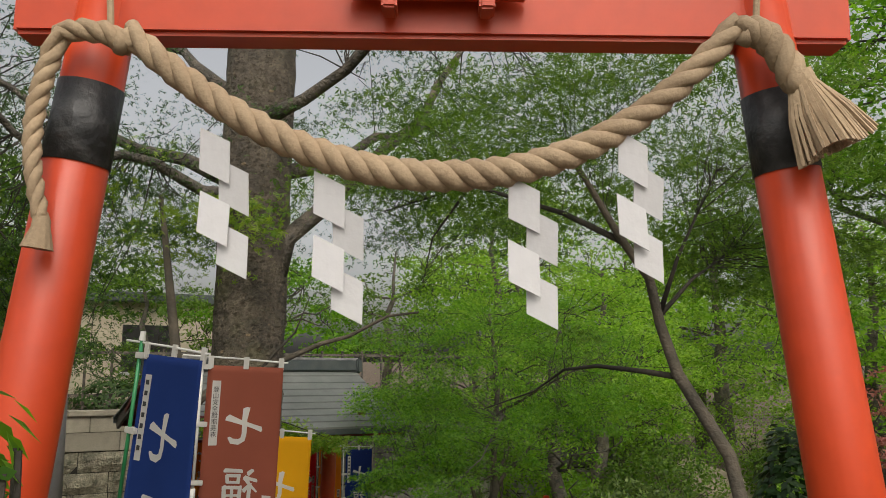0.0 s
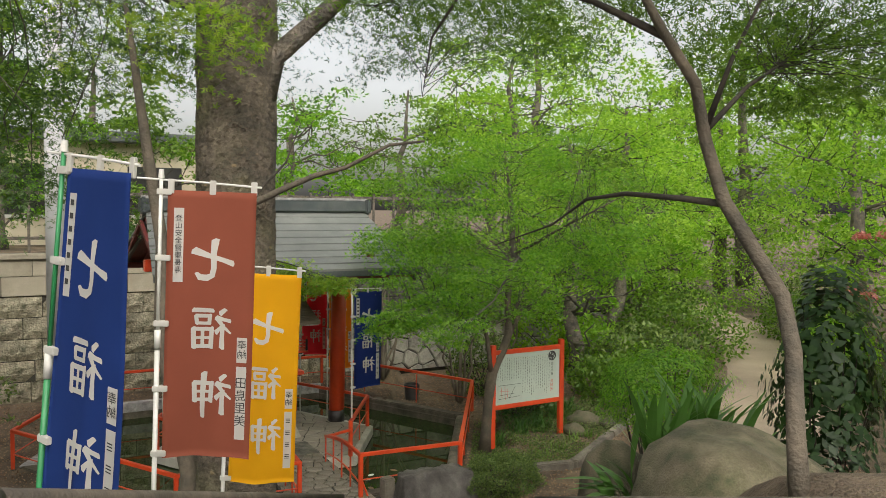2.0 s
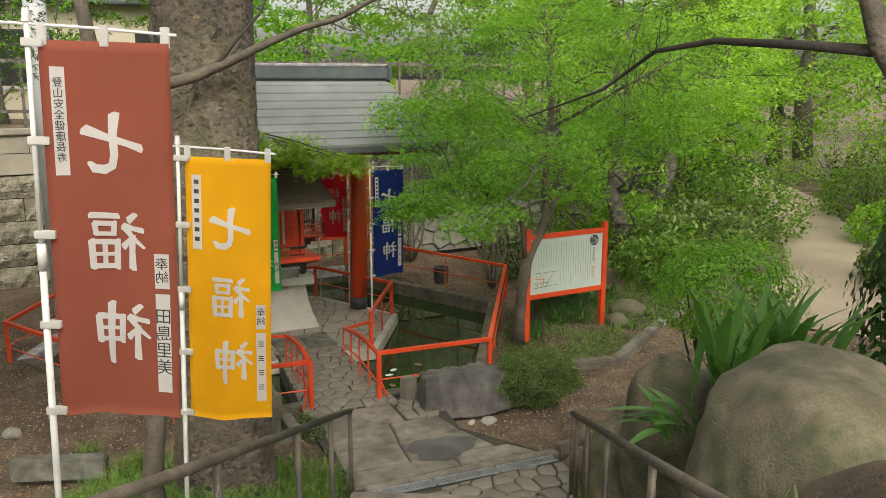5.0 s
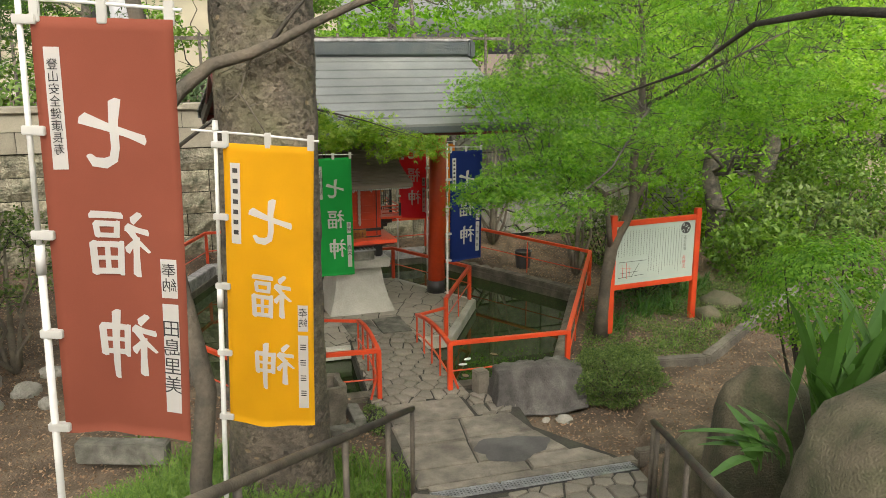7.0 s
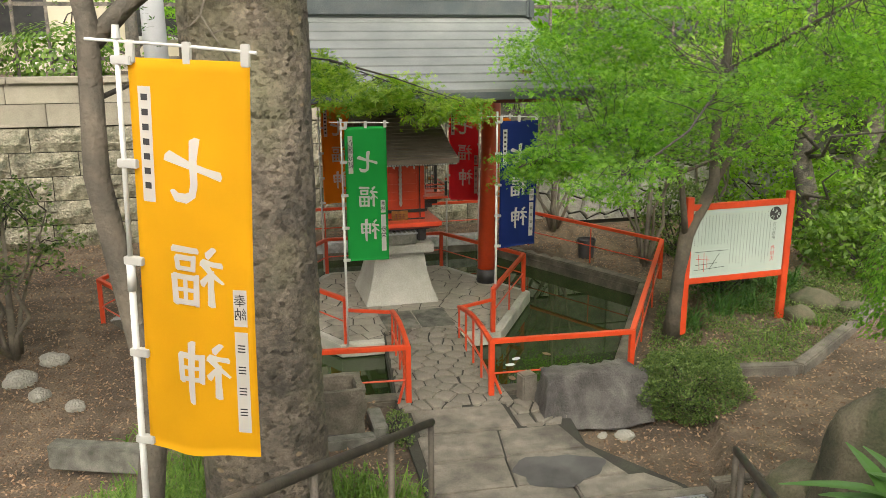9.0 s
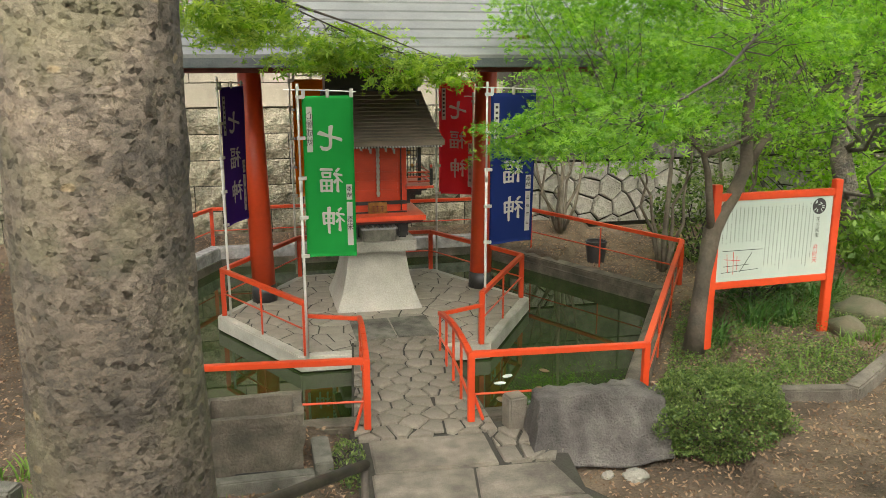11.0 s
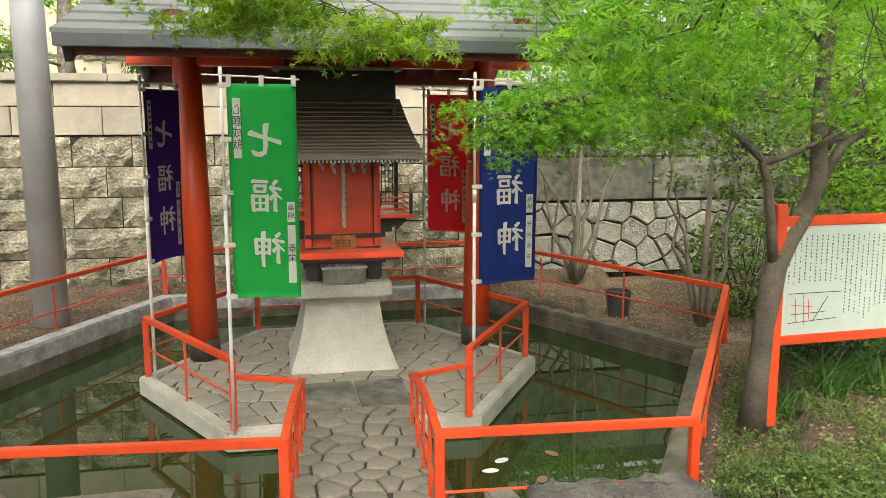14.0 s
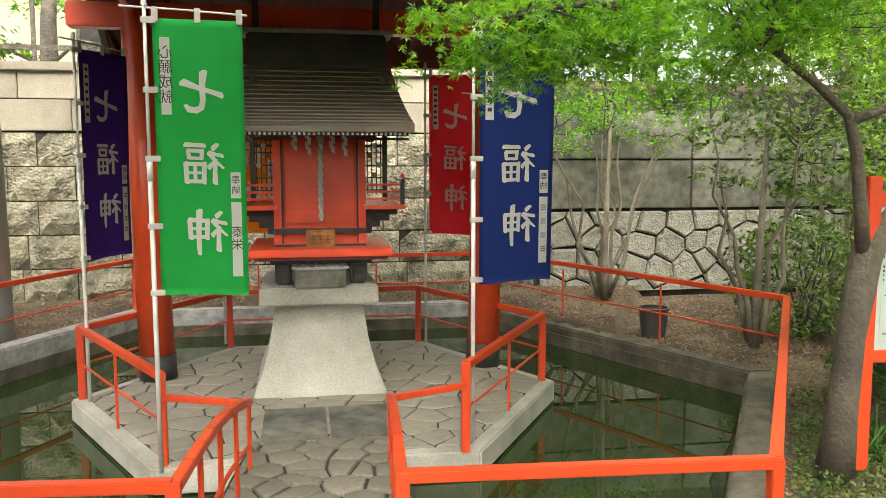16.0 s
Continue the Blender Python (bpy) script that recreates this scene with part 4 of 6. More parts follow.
# brush strokes of the banners' characters in a unit square: x, y, width
SPIRIT = (((0.16, 1.0, 0.1), (0.3, 0.87, 0.13)), ((0.03, 0.7, 0.1), (0.2, 0.73, 0.09), (0.4, 0.77, 0.14)), ((0.37, 0.76, 0.13), (0.22, 0.56, 0.09), (0.02, 0.38, 0.05)),
          ((0.23, 0.6, 0.12), (0.24, 0.3, 0.11), (0.24, -0.02, 0.14)), ((0.27, 0.54, 0.07), (0.4, 0.38, 0.13)))
STROKES = {
    "七": (((0.0, 0.44, 0.15), (0.25, 0.52, 0.12), (0.6, 0.62, 0.13), (1.0, 0.76, 0.2)),
          ((0.46, 1.04, 0.2), (0.5, 0.7, 0.15), (0.49, 0.3, 0.14), (0.53, 0.12, 0.15), (0.66, 0.05, 0.17), (0.84, 0.07, 0.16), (0.92, 0.18, 0.09))),
    "福": SPIRIT + (((0.46, 0.95, 0.1), (0.98, 0.97, 0.12)), ((0.55, 0.85, 0.1), (0.57, 0.6, 0.1)), ((0.54, 0.81, 0.09), (0.92, 0.82, 0.1)), ((0.9, 0.84, 0.1), (0.87, 0.6, 0.1)), ((0.56, 0.62, 0.08), (0.88, 0.63, 0.08)),
                    ((0.5, 0.52, 0.11), (0.52, -0.02, 0.12)), ((0.48, 0.47, 0.1), (0.98, 0.48, 0.1)), ((0.96, 0.52, 0.12), (0.94, -0.02, 0.12)), ((0.52, 0.25, 0.07), (0.94, 0.25, 0.07)), ((0.73, 0.48, 0.09), (0.73, 0.02, 0.09)), ((0.52, 0.03, 0.1), (0.95, 0.03, 0.1))),
    "神": SPIRIT + (((0.48, 0.76, 0.1), (0.98, 0.78, 0.12)), ((0.51, 0.8, 0.12), (0.53, 0.28, 0.11)), ((0.95, 0.8, 0.12), (0.93, 0.28, 0.12)), ((0.52, 0.55, 0.07), (0.94, 0.55, 0.07)), ((0.53, 0.34, 0.09), (0.94, 0.34, 0.09)),
                    ((0.7, 1.04, 0.16), (0.73, 0.5, 0.13), (0.73, 0.1, 0.12), (0.72, -0.12, 0.1)))}


def brushed(char, size):
    """A character of broad brush strokes, centred, each stroke a hair above the one before."""
    bm = bmesh.new()
    for k, stroke in enumerate(STROKES[char]):
        pts = [Vector((x - 0.5, y - 0.46)) * size for x, y, _ in stroke]
        rims = []
        for i, p in enumerate(pts):
            d = (pts[min(i + 1, len(pts) - 1)] - pts[max(i - 1, 0)]).normalized()
            n = Vector((-d.y, d.x)) * stroke[i][2] * size / 2
            skew = d * stroke[i][2] * size * (-0.14 if i == 0 else 0.14 if i == len(pts) - 1 else 0)
            rims.append([bm.verts.new((*(p + n - skew), k)), bm.verts.new((*(p + skew * 1.4), k)), bm.verts.new((*(p - n + skew), k))])
        for a, b in zip(rims, rims[1:]):
            bm.faces.new((a[0], b[0], b[1], a[1]))
            bm.faces.new((a[1], b[1], b[2], a[2]))
        if k:
            bm.edges.new((last, rims[0][1]))
        last = rims[-1][1]
    return bm


def written(text, size, offset=0.0, vertical=False):
    key = (text, size, offset, vertical)
    if key not in GLYPHS:
        GLYPHS[key] = glyphs(*key)
    return GLYPHS[key].copy()


def banner(place, colour, pole, label, slip="", donor="", height=1.44, width=0.45, pole_foot=-1.0, wave=1.0, seed=0, pole_top=0.09, hem=0.0):
    """A nobori: the pole at x = 0, the cloth's top at z = 0, seen from -y, so that its characters read mirrored."""
    ob = thing("banner", place, label, "banner", "shrine banners")
    part("pole", tube([(0, 0, pole_foot), (0, 0, -0.75)], 0.013, 10), pole, ob, smooth=True)
    part("pole_tip", tube([(0, 0, -0.75), (0, 0, pole_top)], 0.0095, 10), pole, ob, smooth=True)
    part("joint", tube([(0, 0, -0.83), (0, 0, -0.73)], 0.0165, 10), WHITE, ob, smooth=True)
    part("crossbar", tube([(-0.12, 0, 0.055), (0.22, 0.002, 0.045), (width + 0.06, 0, 0.03)], 0.0055, 8), WHITE, ob)
    part("finial", tube([(0, 0, pole_top - 0.03), (0, 0, pole_top + 0.015)], [0.016, 0.012], 10), WHITE, ob)
    rnd = random.Random(seed)
    p1, p2, p3 = rnd.uniform(0, 6), rnd.uniform(0, 6), rnd.uniform(-1, 1)

    def sag(x, z):
        u, t = (x - 0.035) / width, -z / height
        y = wave * (0.012 * math.sin(5.2 * u + p1 + 1.2 * t) * (0.4 + 0.6 * t) + 0.016 * math.sin(3.4 * t + p2) * u + 0.006 * math.sin(13 * u + 4 * t + p1) * t + 0.03 * p3 * u * t)
        return Vector((x + hem * t * (1 - u), y, z + 0.012 * t * math.sin(4 * u + p2) * wave))
    nu, nv = 14, 36
    bm = bmesh.new()
    front = [[bm.verts.new(sag(0.035 + width * i / nu, -height * j / nv) - Vector((0, 0.001, 0))) for i in range(nu + 1)] for j in range(nv + 1)]
    back = [[bm.verts.new(v.co + Vector((0, 0.002, 0))) for v in r] for r in front]
    for j in range(nv):
        for i in range(nu):
            bm.faces.new((front[j][i], front[j + 1][i], front[j + 1][i + 1], front[j][i + 1]))
            bm.faces.new((back[j][i], back[j][i + 1], back[j + 1][i + 1], back[j + 1][i]))
    for a, b in ((front[0], back[0]), (front[-1], back[-1]), ([r[0] for r in front], [r[0] for r in back]), ([r[-1] for r in front], [r[-1] for r in back])):
        for i in range(len(a) - 1):
            bm.faces.new((a[i], a[i + 1], b[i + 1], b[i]))
    sheet = part("cloth", bm, CLOTH[colour], ob, smooth=True)
    for k in range(3):
        x = 0.05 + (width - 0.03) * k / 2
        part("loop", box((0.032, 0.014, 0.075), (x, 0.0, 0.02), 0.003), DYE, ob, "white cloth loop")
    for k in range(5):
        part("loop", box((0.075, 0.03, 0.03), (0.018, 0.0, -0.01 - (height - 0.03) * k / 4), 0.003), DYE, ob, "white cloth loop")

    def lay(name, bm, mat, lift, parent):
        for step, axis in ((0.05, 0), (0.06, 2)):
            lo, hi = min(v.co[axis] for v in bm.verts), max(v.co[axis] for v in bm.verts)
            n = Vector((1, 0, 0)) if axis == 0 else Vector((0, 0, 1))
            k = math.ceil(lo / step)
            while k * step < hi:
                bmesh.ops.bisect_plane(bm, geom=bm.verts[:] + bm.edges[:] + bm.faces[:], plane_co=n * k * step, plane_no=n, dist=1e-5)
                k += 1
        for v in bm.verts:
            v.co = sag(v.co.x, v.co.z) - Vector((0, lift - min(0.0, v.co.y) * (1 if name == "character" else 0), 0))
        return part(name, bm, mat, parent)

    def text(chars, size, x, z, mat, lift, parent, offset=0.0, name="character", stretch=1.0, vertical=False):
        me = written(chars, size, offset, vertical)
        bm = bmesh.new()
        bm.from_mesh(me)
        bpy.data.meshes.remove(me)
        for v in bm.verts:
            v.co = Vector((x - v.co.x, 0, z + v.co.y * stretch))
        lay(name, bm, mat, lift, parent)

    w = width
    for ch, x, z in (("七", 0.53, 0.265), ("福", 0.53, 0.52), ("神", 0.55, 0.768)):
        bm = brushed(ch, 0.205 * w / 0.45)
        for v in bm.verts:
            v.co = Vector((0.035 + w * x - v.co.x, -0.00022 * v.co.z, -height * z + v.co.y))
        lay("character", bm, DYE, 0.0035, sheet)

    def slip_of(x, z0, z1, wd):
        bm = bmesh.new()
        c = [bm.verts.new(p) for p in ((x - wd / 2, 0, z0), (x + wd / 2, 0, z0), (x + wd / 2, 0, z1), (x - wd / 2, 0, z1))]
        bm.faces.new(c[::-1])
        return lay("paper_slip", bm, DYE, 0.0035, sheet)

    left = slip_of(0.035 + w * 0.13, -height * 0.34, -height * 0.065, 0.05)
    if slip:
        text(slip, 0.3 / len(slip), 0.035 + w * 0.13, -height * 0.2, INK, 0.006, left, vertical=True, stretch=1.0)
    else:
        for k in range(7):
            bm = box((0.026, 0.001, 0.022), (0.035 + w * 0.13, 0, -height * (0.09 + 0.035 * k)))
            lay("character_bar", bm, INK, 0.006, left)
    top = slip_of(0.035 + w * 0.88, -height * 0.64, -height * 0.545, 0.052)
    text("奉納", 0.05, 0.035 + w * 0.88, -height * 0.592, INK, 0.006, top, vertical=True)
    low = slip_of(0.035 + w * 0.88, -height * 0.93, -height * 0.655, 0.052)
    if donor:
        text(donor, 0.062, 0.035 + w * 0.88, -height * 0.79, INK, 0.006, low, vertical=True, stretch=1.05)
    else:
        for k in range(4):
            for dz in (0.0, 0.012, 0.024):
                bm = box((0.03, 0.001, 0.005), (0.035 + w * 0.88, 0, -height * (0.69 + 0.058 * k) - dz))
                lay("character_bar", bm, INK, 0.006, low)
    return ob


def at_stairs(s, v, z, turn=0.0):
    p = sv(s, v, z)
    return pose(p.x, p.y, z, 0, 0, STAIR_TURN + turn)


banner(at_stairs(3.98, -1.4, 3.75) @ pose(0, 0, 0, 0, 5.0, 0) @ pose(0, 0, 0, 0, 0, -36), "blue", GREEN_PLASTIC, "navy blue cloth banner on a green pole beside the stairs", pole_foot=-2.0, seed=1, hem=-0.03)
banner(at_stairs(5.03, -1.39, 3.69, 8) @ pose(0, 0, 0, 0, 1.8, 0), "brown", WHITE, "rust-brown cloth banner on a white pole beside the stairs", "登山安全健康長寿", "田島里美", pole_foot=-2.45, seed=2, height=1.4)
banner(at_stairs(6.35, -1.39, 3.16, 2) @ pose(0, 0, 0, 0, 2.2, 0), "yellow", WHITE, "yellow cloth banner on a white pole before the big trunk", pole_foot=-2.45, seed=3)
banner(pose(3.315, 11.68, 2.37, 0, 0, 4), "green", WHITE, "green cloth banner on a white pole at the island railing", "心願成就", "泰栄", pole_foot=-2.4, seed=4, wave=0.6)
banner(pose(5.07, 11.86, 2.37, 0, 0, 3), "navy", WHITE, "navy cloth banner on a white pole at the island railing", pole_foot=-2.4, seed=5, wave=0.7)
banner(pose(2.6, 13.14, 2.4, 0, 0, 60), "purple", WHITE, "dark purple cloth banner on a white pole beside a red post", pole_foot=-2.43, seed=6, wave=0.7)
banner(pose(5.2, 14.6, 2.42, 0, 0, -8), "red", WHITE, "red cloth banner on a white pole behind the shrine", pole_foot=-2.45, seed=7, wave=0.8)
banner(pose(3.39, 14.68, 2.44, 0, 0, 4), "orange", WHITE, "orange cloth banner on a white pole behind the shrine", pole_foot=-2.43, seed=8)
banner(pose(5.6, 14.3, 2.18, 0, 0, 4), "orange", WHITE, "orange cloth banner on a white pole beside a red post", pole_foot=-2.43, seed=9, wave=0.6)

# ---- notice board ----
notice = thing("notice_board", pose(7.03, 11.06, 0.0, 0, 0, 3.0), "white notice board with a map in a vermilion frame", "notice board")
for x in (0.0, 1.33):
    part("post", box((0.085, 0.07, 1.58), (x, 0, 0.77), 0.006), VERMILION, notice)
part("top_rail", box((1.33, 0.05, 0.07), (0.665, 0, 1.44), 0.005), VERMILION, notice)
part("bottom_rail", box((1.33, 0.05, 0.07), (0.665, 0, 0.6), 0.005), VERMILION, notice)
face = part("board", box((1.25, 0.03, 0.78), (0.665, 0, 1.02), 0.004), BOARD, notice)
rnd, bm = random.Random(12), bmesh.new()
for k in range(24):
    x = 0.09 + 0.043 * k
    if x > 1.09:
        break
    low = 0.98 if x < 0.53 else 0.7 + 0.1 * rnd.random()
    z = 1.35 - 0.03 * rnd.random()
    while z > low + 0.03:
        n = rnd.uniform(0.011, 0.017)
        box((rnd.uniform(0.005, 0.01), 0.002, n * 0.8), (x, -0.0155, z - n / 2), bm=bm)
        z -= 0.024 if rnd.random() > 0.08 else 0.05
tagged(part("small_print", bm, INK, face), kind="stuff")
def on_board(text, size, x, z, mat, vertical=False):
    me = written(text, size, 0.0, vertical)
    me.transform(Matrix.Translation((x, -0.017, z)) @ Matrix.Rotation(radians(90), 4, "X"))
    ob = new("character", me)
    me.materials.append(mat)
    ob.parent = face
on_board("花の尾曳", 0.05, 1.135, 1.1, INK, True)
on_board("弁財天", 0.062, 1.135, 0.84, RED_INK, True)
bm = bmesh.new()
bmesh.ops.create_circle(bm, cap_ends=True, segments=28, radius=0.078, matrix=Matrix.Translation((1.135, -0.0165, 1.31)) @ Matrix.Rotation(radians(90), 4, "X"))
disc = part("emblem", bm, INK, face)
for k in range(9):
    a = k * 0.7
    part("emblem_mark", box((0.03, 0.002, 0.008), (1.135 + 0.045 * math.cos(a * 1.7), -0.018, 1.31 + 0.045 * math.sin(a)), 0, Matrix.Rotation(a, 4, "Y")), BOARD, disc)
chart = part("map", box((0.47, 0.002, 0.27), (0.315, -0.016, 0.81)), BOARD, face)
for xa, za, xb, zb, m in ((0.1, 0.72, 0.5, 0.74, INK), (0.12, 0.85, 0.3, 0.83, RED_INK), (0.15, 0.9, 0.17, 0.72, RED_INK), (0.22, 0.92, 0.23, 0.7, RED_INK), (0.3, 0.72, 0.42, 0.9, INK), (0.12, 0.78, 0.4, 0.79, INK), (0.1, 0.93, 0.53, 0.93, INK), (0.26, 0.88, 0.27, 0.74, RED_INK)):
    part("map_line", beam((xa, -0.018, za), (xb, -0.018, zb), 0.002, 0.005, bevel=0), m, chart)

# ---- torii over the top of the stairs ----
torii = thing("torii", at_stairs(1.36, 0.0, 2.1), "vermilion wooden torii gate hung with a straw rope", "torii gate")
for sgn in (-1, 1):
    foot, head = (sgn * 0.86, 0, 0.0), (sgn * 0.5, 0, 2.75)
    col = part("column", tube([foot, head], [0.072, 0.046], 26), VERMILION, torii, smooth=True)
    a, b = Vector(foot).lerp(Vector(head), 0.707), Vector(foot).lerp(Vector(head), 0.757)
    part("band", tube([a, b], [0.0558, 0.0545], 26), BAND, col, "scuffed black band", smooth=True)
    part("foot_band", tube([foot, Vector(foot).lerp(Vector(head), 0.1)], [0.075, 0.073], 26), BLACK, col, smooth=True)
part("tie_beam", box((1.43, 0.07, 0.17), (0, 0, 2.25), 0.008), VERMILION, torii)
part("lintel", box((1.7, 0.12, 0.1), (0, 0, 2.72), 0.01), VERMILION, torii)
part("top_beam", box((1.95, 0.16, 0.09), (0, 0, 2.815), 0.015), VERMILION, torii)
part("strut", box((0.1, 0.06, 0.36), (0, 0, 2.51), 0.006), VERMILION, torii)
plaque = part("plaque", box((0.27, 0.03, 0.3), (0.0, -0.065, 2.375), 0.004), VERMILION, torii)
part("plaque_frame", box((0.3, 0.04, 0.03), (0.005, -0.07, 2.235), 0.005), VERMILION, plaque)
for x in (-0.075, 0.085):
    part("plaque_foot", box((0.026, 0.05, 0.05), (x, -0.075, 2.215), 0.004), VERMILION, plaque)


def twisted(path, radii, strands, turns, mat, name, parent, size=0.56):
    """Strands laid round one another along a path."""
    path = [Vector(p) for p in path]
    for k in range(strands):
        pts, rad = [], []
        for i, p in enumerate(path):
            d = (path[min(i + 1, len(path) - 1)] - path[max(i - 1, 0)]).normalized()
            side = d.cross(Vector((0, 1, 0))).normalized()
            a = 2 * math.pi * (turns * i / (len(path) - 1) + k / strands)
            pts.append(p + radii[i] * 0.5 * (math.cos(a) * side + math.sin(a) * d.cross(side)))
            rad.append(radii[i] * size)
        part(name, tube(pts, rad, 10), mat, parent, smooth=True)


rope = thing("sacred_rope", at_stairs(1.36, 0.0, 2.1), "thick twisted straw rope slung between the torii columns", "rope")
line = []
for k in range(61):
    x = -0.5 + 1.0 * k / 60
    line.append((x, -0.085, 1.913 + (0.9 * abs(x) ** 1.93 if x < 0 else 1.3 * x ** 2.3)))
twisted(line, [0.021 + 0.0055 * math.sin(math.pi * min(1, 0.08 + k / 66)) for k in range(61)], 3, 9.5, ROPE, "strand", rope)
tail = [(-0.5 - 0.068 * (1 - math.cos(a)) * 1.0, -0.085 - 0.008 * math.sin(a), 2.118 + 0.028 * math.sin(a)) for a in [k * math.pi / 12 for k in range(9)]]
tail += [(-0.612 - 0.026 * math.sin(math.pi * k / 18), -0.088, 2.125 - 0.0165 * k) for k in range(1, 19)]
twisted(tail, [0.021 - 0.0003 * k for k in range(27)], 3, 5.0, ROPE, "tail_strand", rope)
part("tail_tuft", tube([(-0.614, -0.088, 1.84), (-0.614, -0.088, 1.822), (-0.618, -0.088, 1.79)], [0.0125, 0.015, 0.025], 14), ROPE, rope)
drop = [(0.495 + 0.1 * (k / 14) ** 0.85, -0.088, 2.158 + 0.006 * math.sin(k / 3) - 0.09 * (k / 14) ** 2.2) for k in range(15)]
twisted(drop, [0.026] * 15, 3, 1.8, ROPE, "end_strand", rope)
rnd = random.Random(2)
bm = bmesh.new()
for k in range(260):
    a, r = rnd.uniform(0, 6.28), math.sqrt(rnd.random())
    s, e = Vector((0.597 + 0.02 * r * math.cos(a), -0.09 + 0.02 * r * math.sin(a), 2.075)), Vector((0.645 + 0.062 * r * math.cos(a), -0.095 + 0.05 * r * math.sin(a), 1.965 + 0.03 * r * math.cos(a) + 0.008 * math.cos(a * 3)))
    tube([s, s.lerp(e, 0.5) + Vector((0.006 * math.cos(a), 0, 0)), e], [0.0035, 0.004, 0.0028], 4, bm)
part("tassel", bm, ROPE, rope, "splayed straw tassel")
part("tassel_tie", tube([(0.588, -0.088, 2.085), (0.602, -0.089, 2.062)], [0.027, 0.024], 14), ROPE, rope)
for sgn in (-1, 1):
    part("tie_cord", tube([(sgn * 0.53, -0.075, 2.15), (sgn * 0.56, -0.05, 2.4)], 0.006, 8), ROPE, rope)
for x, z in ((-0.335, 1.99), (-0.15, 1.92), (0.16, 1.915), (0.335, 1.99)):
    p = sv(1.36, x, 2.1 + z)
    shide(Matrix.Translation(p - U * 0.085) @ pose(0, 0, 0, 0, 0, STAIR_TURN + random.uniform(-14, 14)), (0.05, 0.068), 4, "white zigzag paper streamer hung from the straw rope", "paper streamers of the torii")

# ---- small stone things ----
basin = thing("stone_basin", pose(2.82, 9.55, 0.0, 0, 0, -2), "old mossy stone water basin by the pond", "basin")
bm = bmesh.new()
prof = [(0.3, 0.17, 0.0), (0.31, 0.175, 0.1), (0.325, 0.19, 0.34), (0.33, 0.195, 0.47)]
rings = [[bm.verts.new((sx * a, sy * b, z)) for sx, sy in ((-1, -1), (1, -1), (1, 1), (-1, 1))] for a, b, z in prof]
rings += [[bm.verts.new((sx * 0.27, sy * 0.145, z)) for sx, sy in ((-1, -1), (1, -1), (1, 1), (-1, 1))] for z in (0.465, 0.26)]
for a, b in zip(rings, rings[1:]):
    for i in range(4):
        bm.faces.new((a[i], a[(i + 1) % 4], b[(i + 1) % 4], b[i]))
bm.faces.new(rings[-1])
bm.faces.new(rings[0][::-1])
bmesh.ops.subdivide_edges(bm, edges=bm.edges[:], cuts=4, use_grid_fill=True)
for v in bm.verts:
    v.co += Vector(noise.noise_vector(v.co * 9)) * 0.018 + Vector(noise.noise_vector(v.co * 30)) * 0.008
bmesh.ops.recalc_face_normals(bm, faces=bm.faces)
part("trough", bm, KERB_DARK, basin)
part("foot_stone", box((0.5, 0.3, 0.06), (0, 0, 0.02), 0.012), KERB_DARK, basin)
part("drain_hole", box((0.3, 0.03, 0.07), (0.02, -0.168, 0.05), 0.01), BLACK, basin)
surround = thing("basin_surround", pose(0, 0, 0), "low concrete kerb round the stone basin", "kerb")
part("kerb", box((0.95, 0.1, 0.14), (2.72, 9.25, 0.05), 0.01), CONCRETE_OLD, surround)
part("kerb", box((0.12, 0.4, 0.16), (3.26, 9.5, 0.06), 0.01), CONCRETE_OLD, surround)
bm = box((0.15, 0.14, 0.26), (0, 0, 0.12), 0.014)
post = link("stone_post", bm, SLAB)
post.matrix_world = pose(4.72, 9.83, 0.0, 0, 0, 10)
tagged(post, "short squared grey stone post beside the bridge", "post")


def lump(name, place, size, seed, mat, label, category, rough=0.16, flat=0.0, detail=4, square=0.0):
    bm = bmesh.new()
    bmesh.ops.create_icosphere(bm, subdivisions=detail, radius=1)
    off = Vector((seed * 3.1, seed * 1.7, seed))
    for v in bm.verts:
        p = v.co.copy()
        if square:
            q = Vector([math.copysign(abs(c) ** (1 - square), c) for c in p])
            p = q / max(1.0, q.length / 1.25)
        r = 1 + rough * noise.noise(p * 1.3 + off) + rough * 0.5 * noise.noise(p * 3.1 + off) + rough * 0.14 * noise.noise(p * 9 + off)
        p = p * r
        if p.z < -flat:
            p.z = -flat - (p.z + flat) * 0.05
        v.co = Vector((p.x * size[0], p.y * size[1], p.z * size[2]))
    ob = link(name, bm, mat, smooth=True)
    ob.matrix_world = place
    return tagged(ob, label, category)


lump("boulder", pose(4.9, 4.52, 0.98, 0, 0, -20), (0.8, 0.75, 1.12), 1, ROCK, "large smooth brown-grey boulder beside the stairs", "boulder", 0.12, 0.9, square=0.25)
lump("boulder", pose(5.28, 6.15, 0.75, 0, 0, 20), (0.38, 0.38, 0.78), 2, ROCK, "upright mossy boulder at the foot of the stairs", "boulder", 0.16, 0.95, square=0.2)
lump("boulder", pose(5.25, 6.75, 0.4, 0, 0, 50), (0.28, 0.28, 0.5), 3, ROCK, "small dark boulder at the foot of the stairs", "boulder", 0.18, 0.9)
bm = bmesh.new()
bmesh.ops.create_cube(bm, size=1)
bmesh.ops.subdivide_edges(bm, edges=bm.edges[:], cuts=26, use_grid_fill=True)
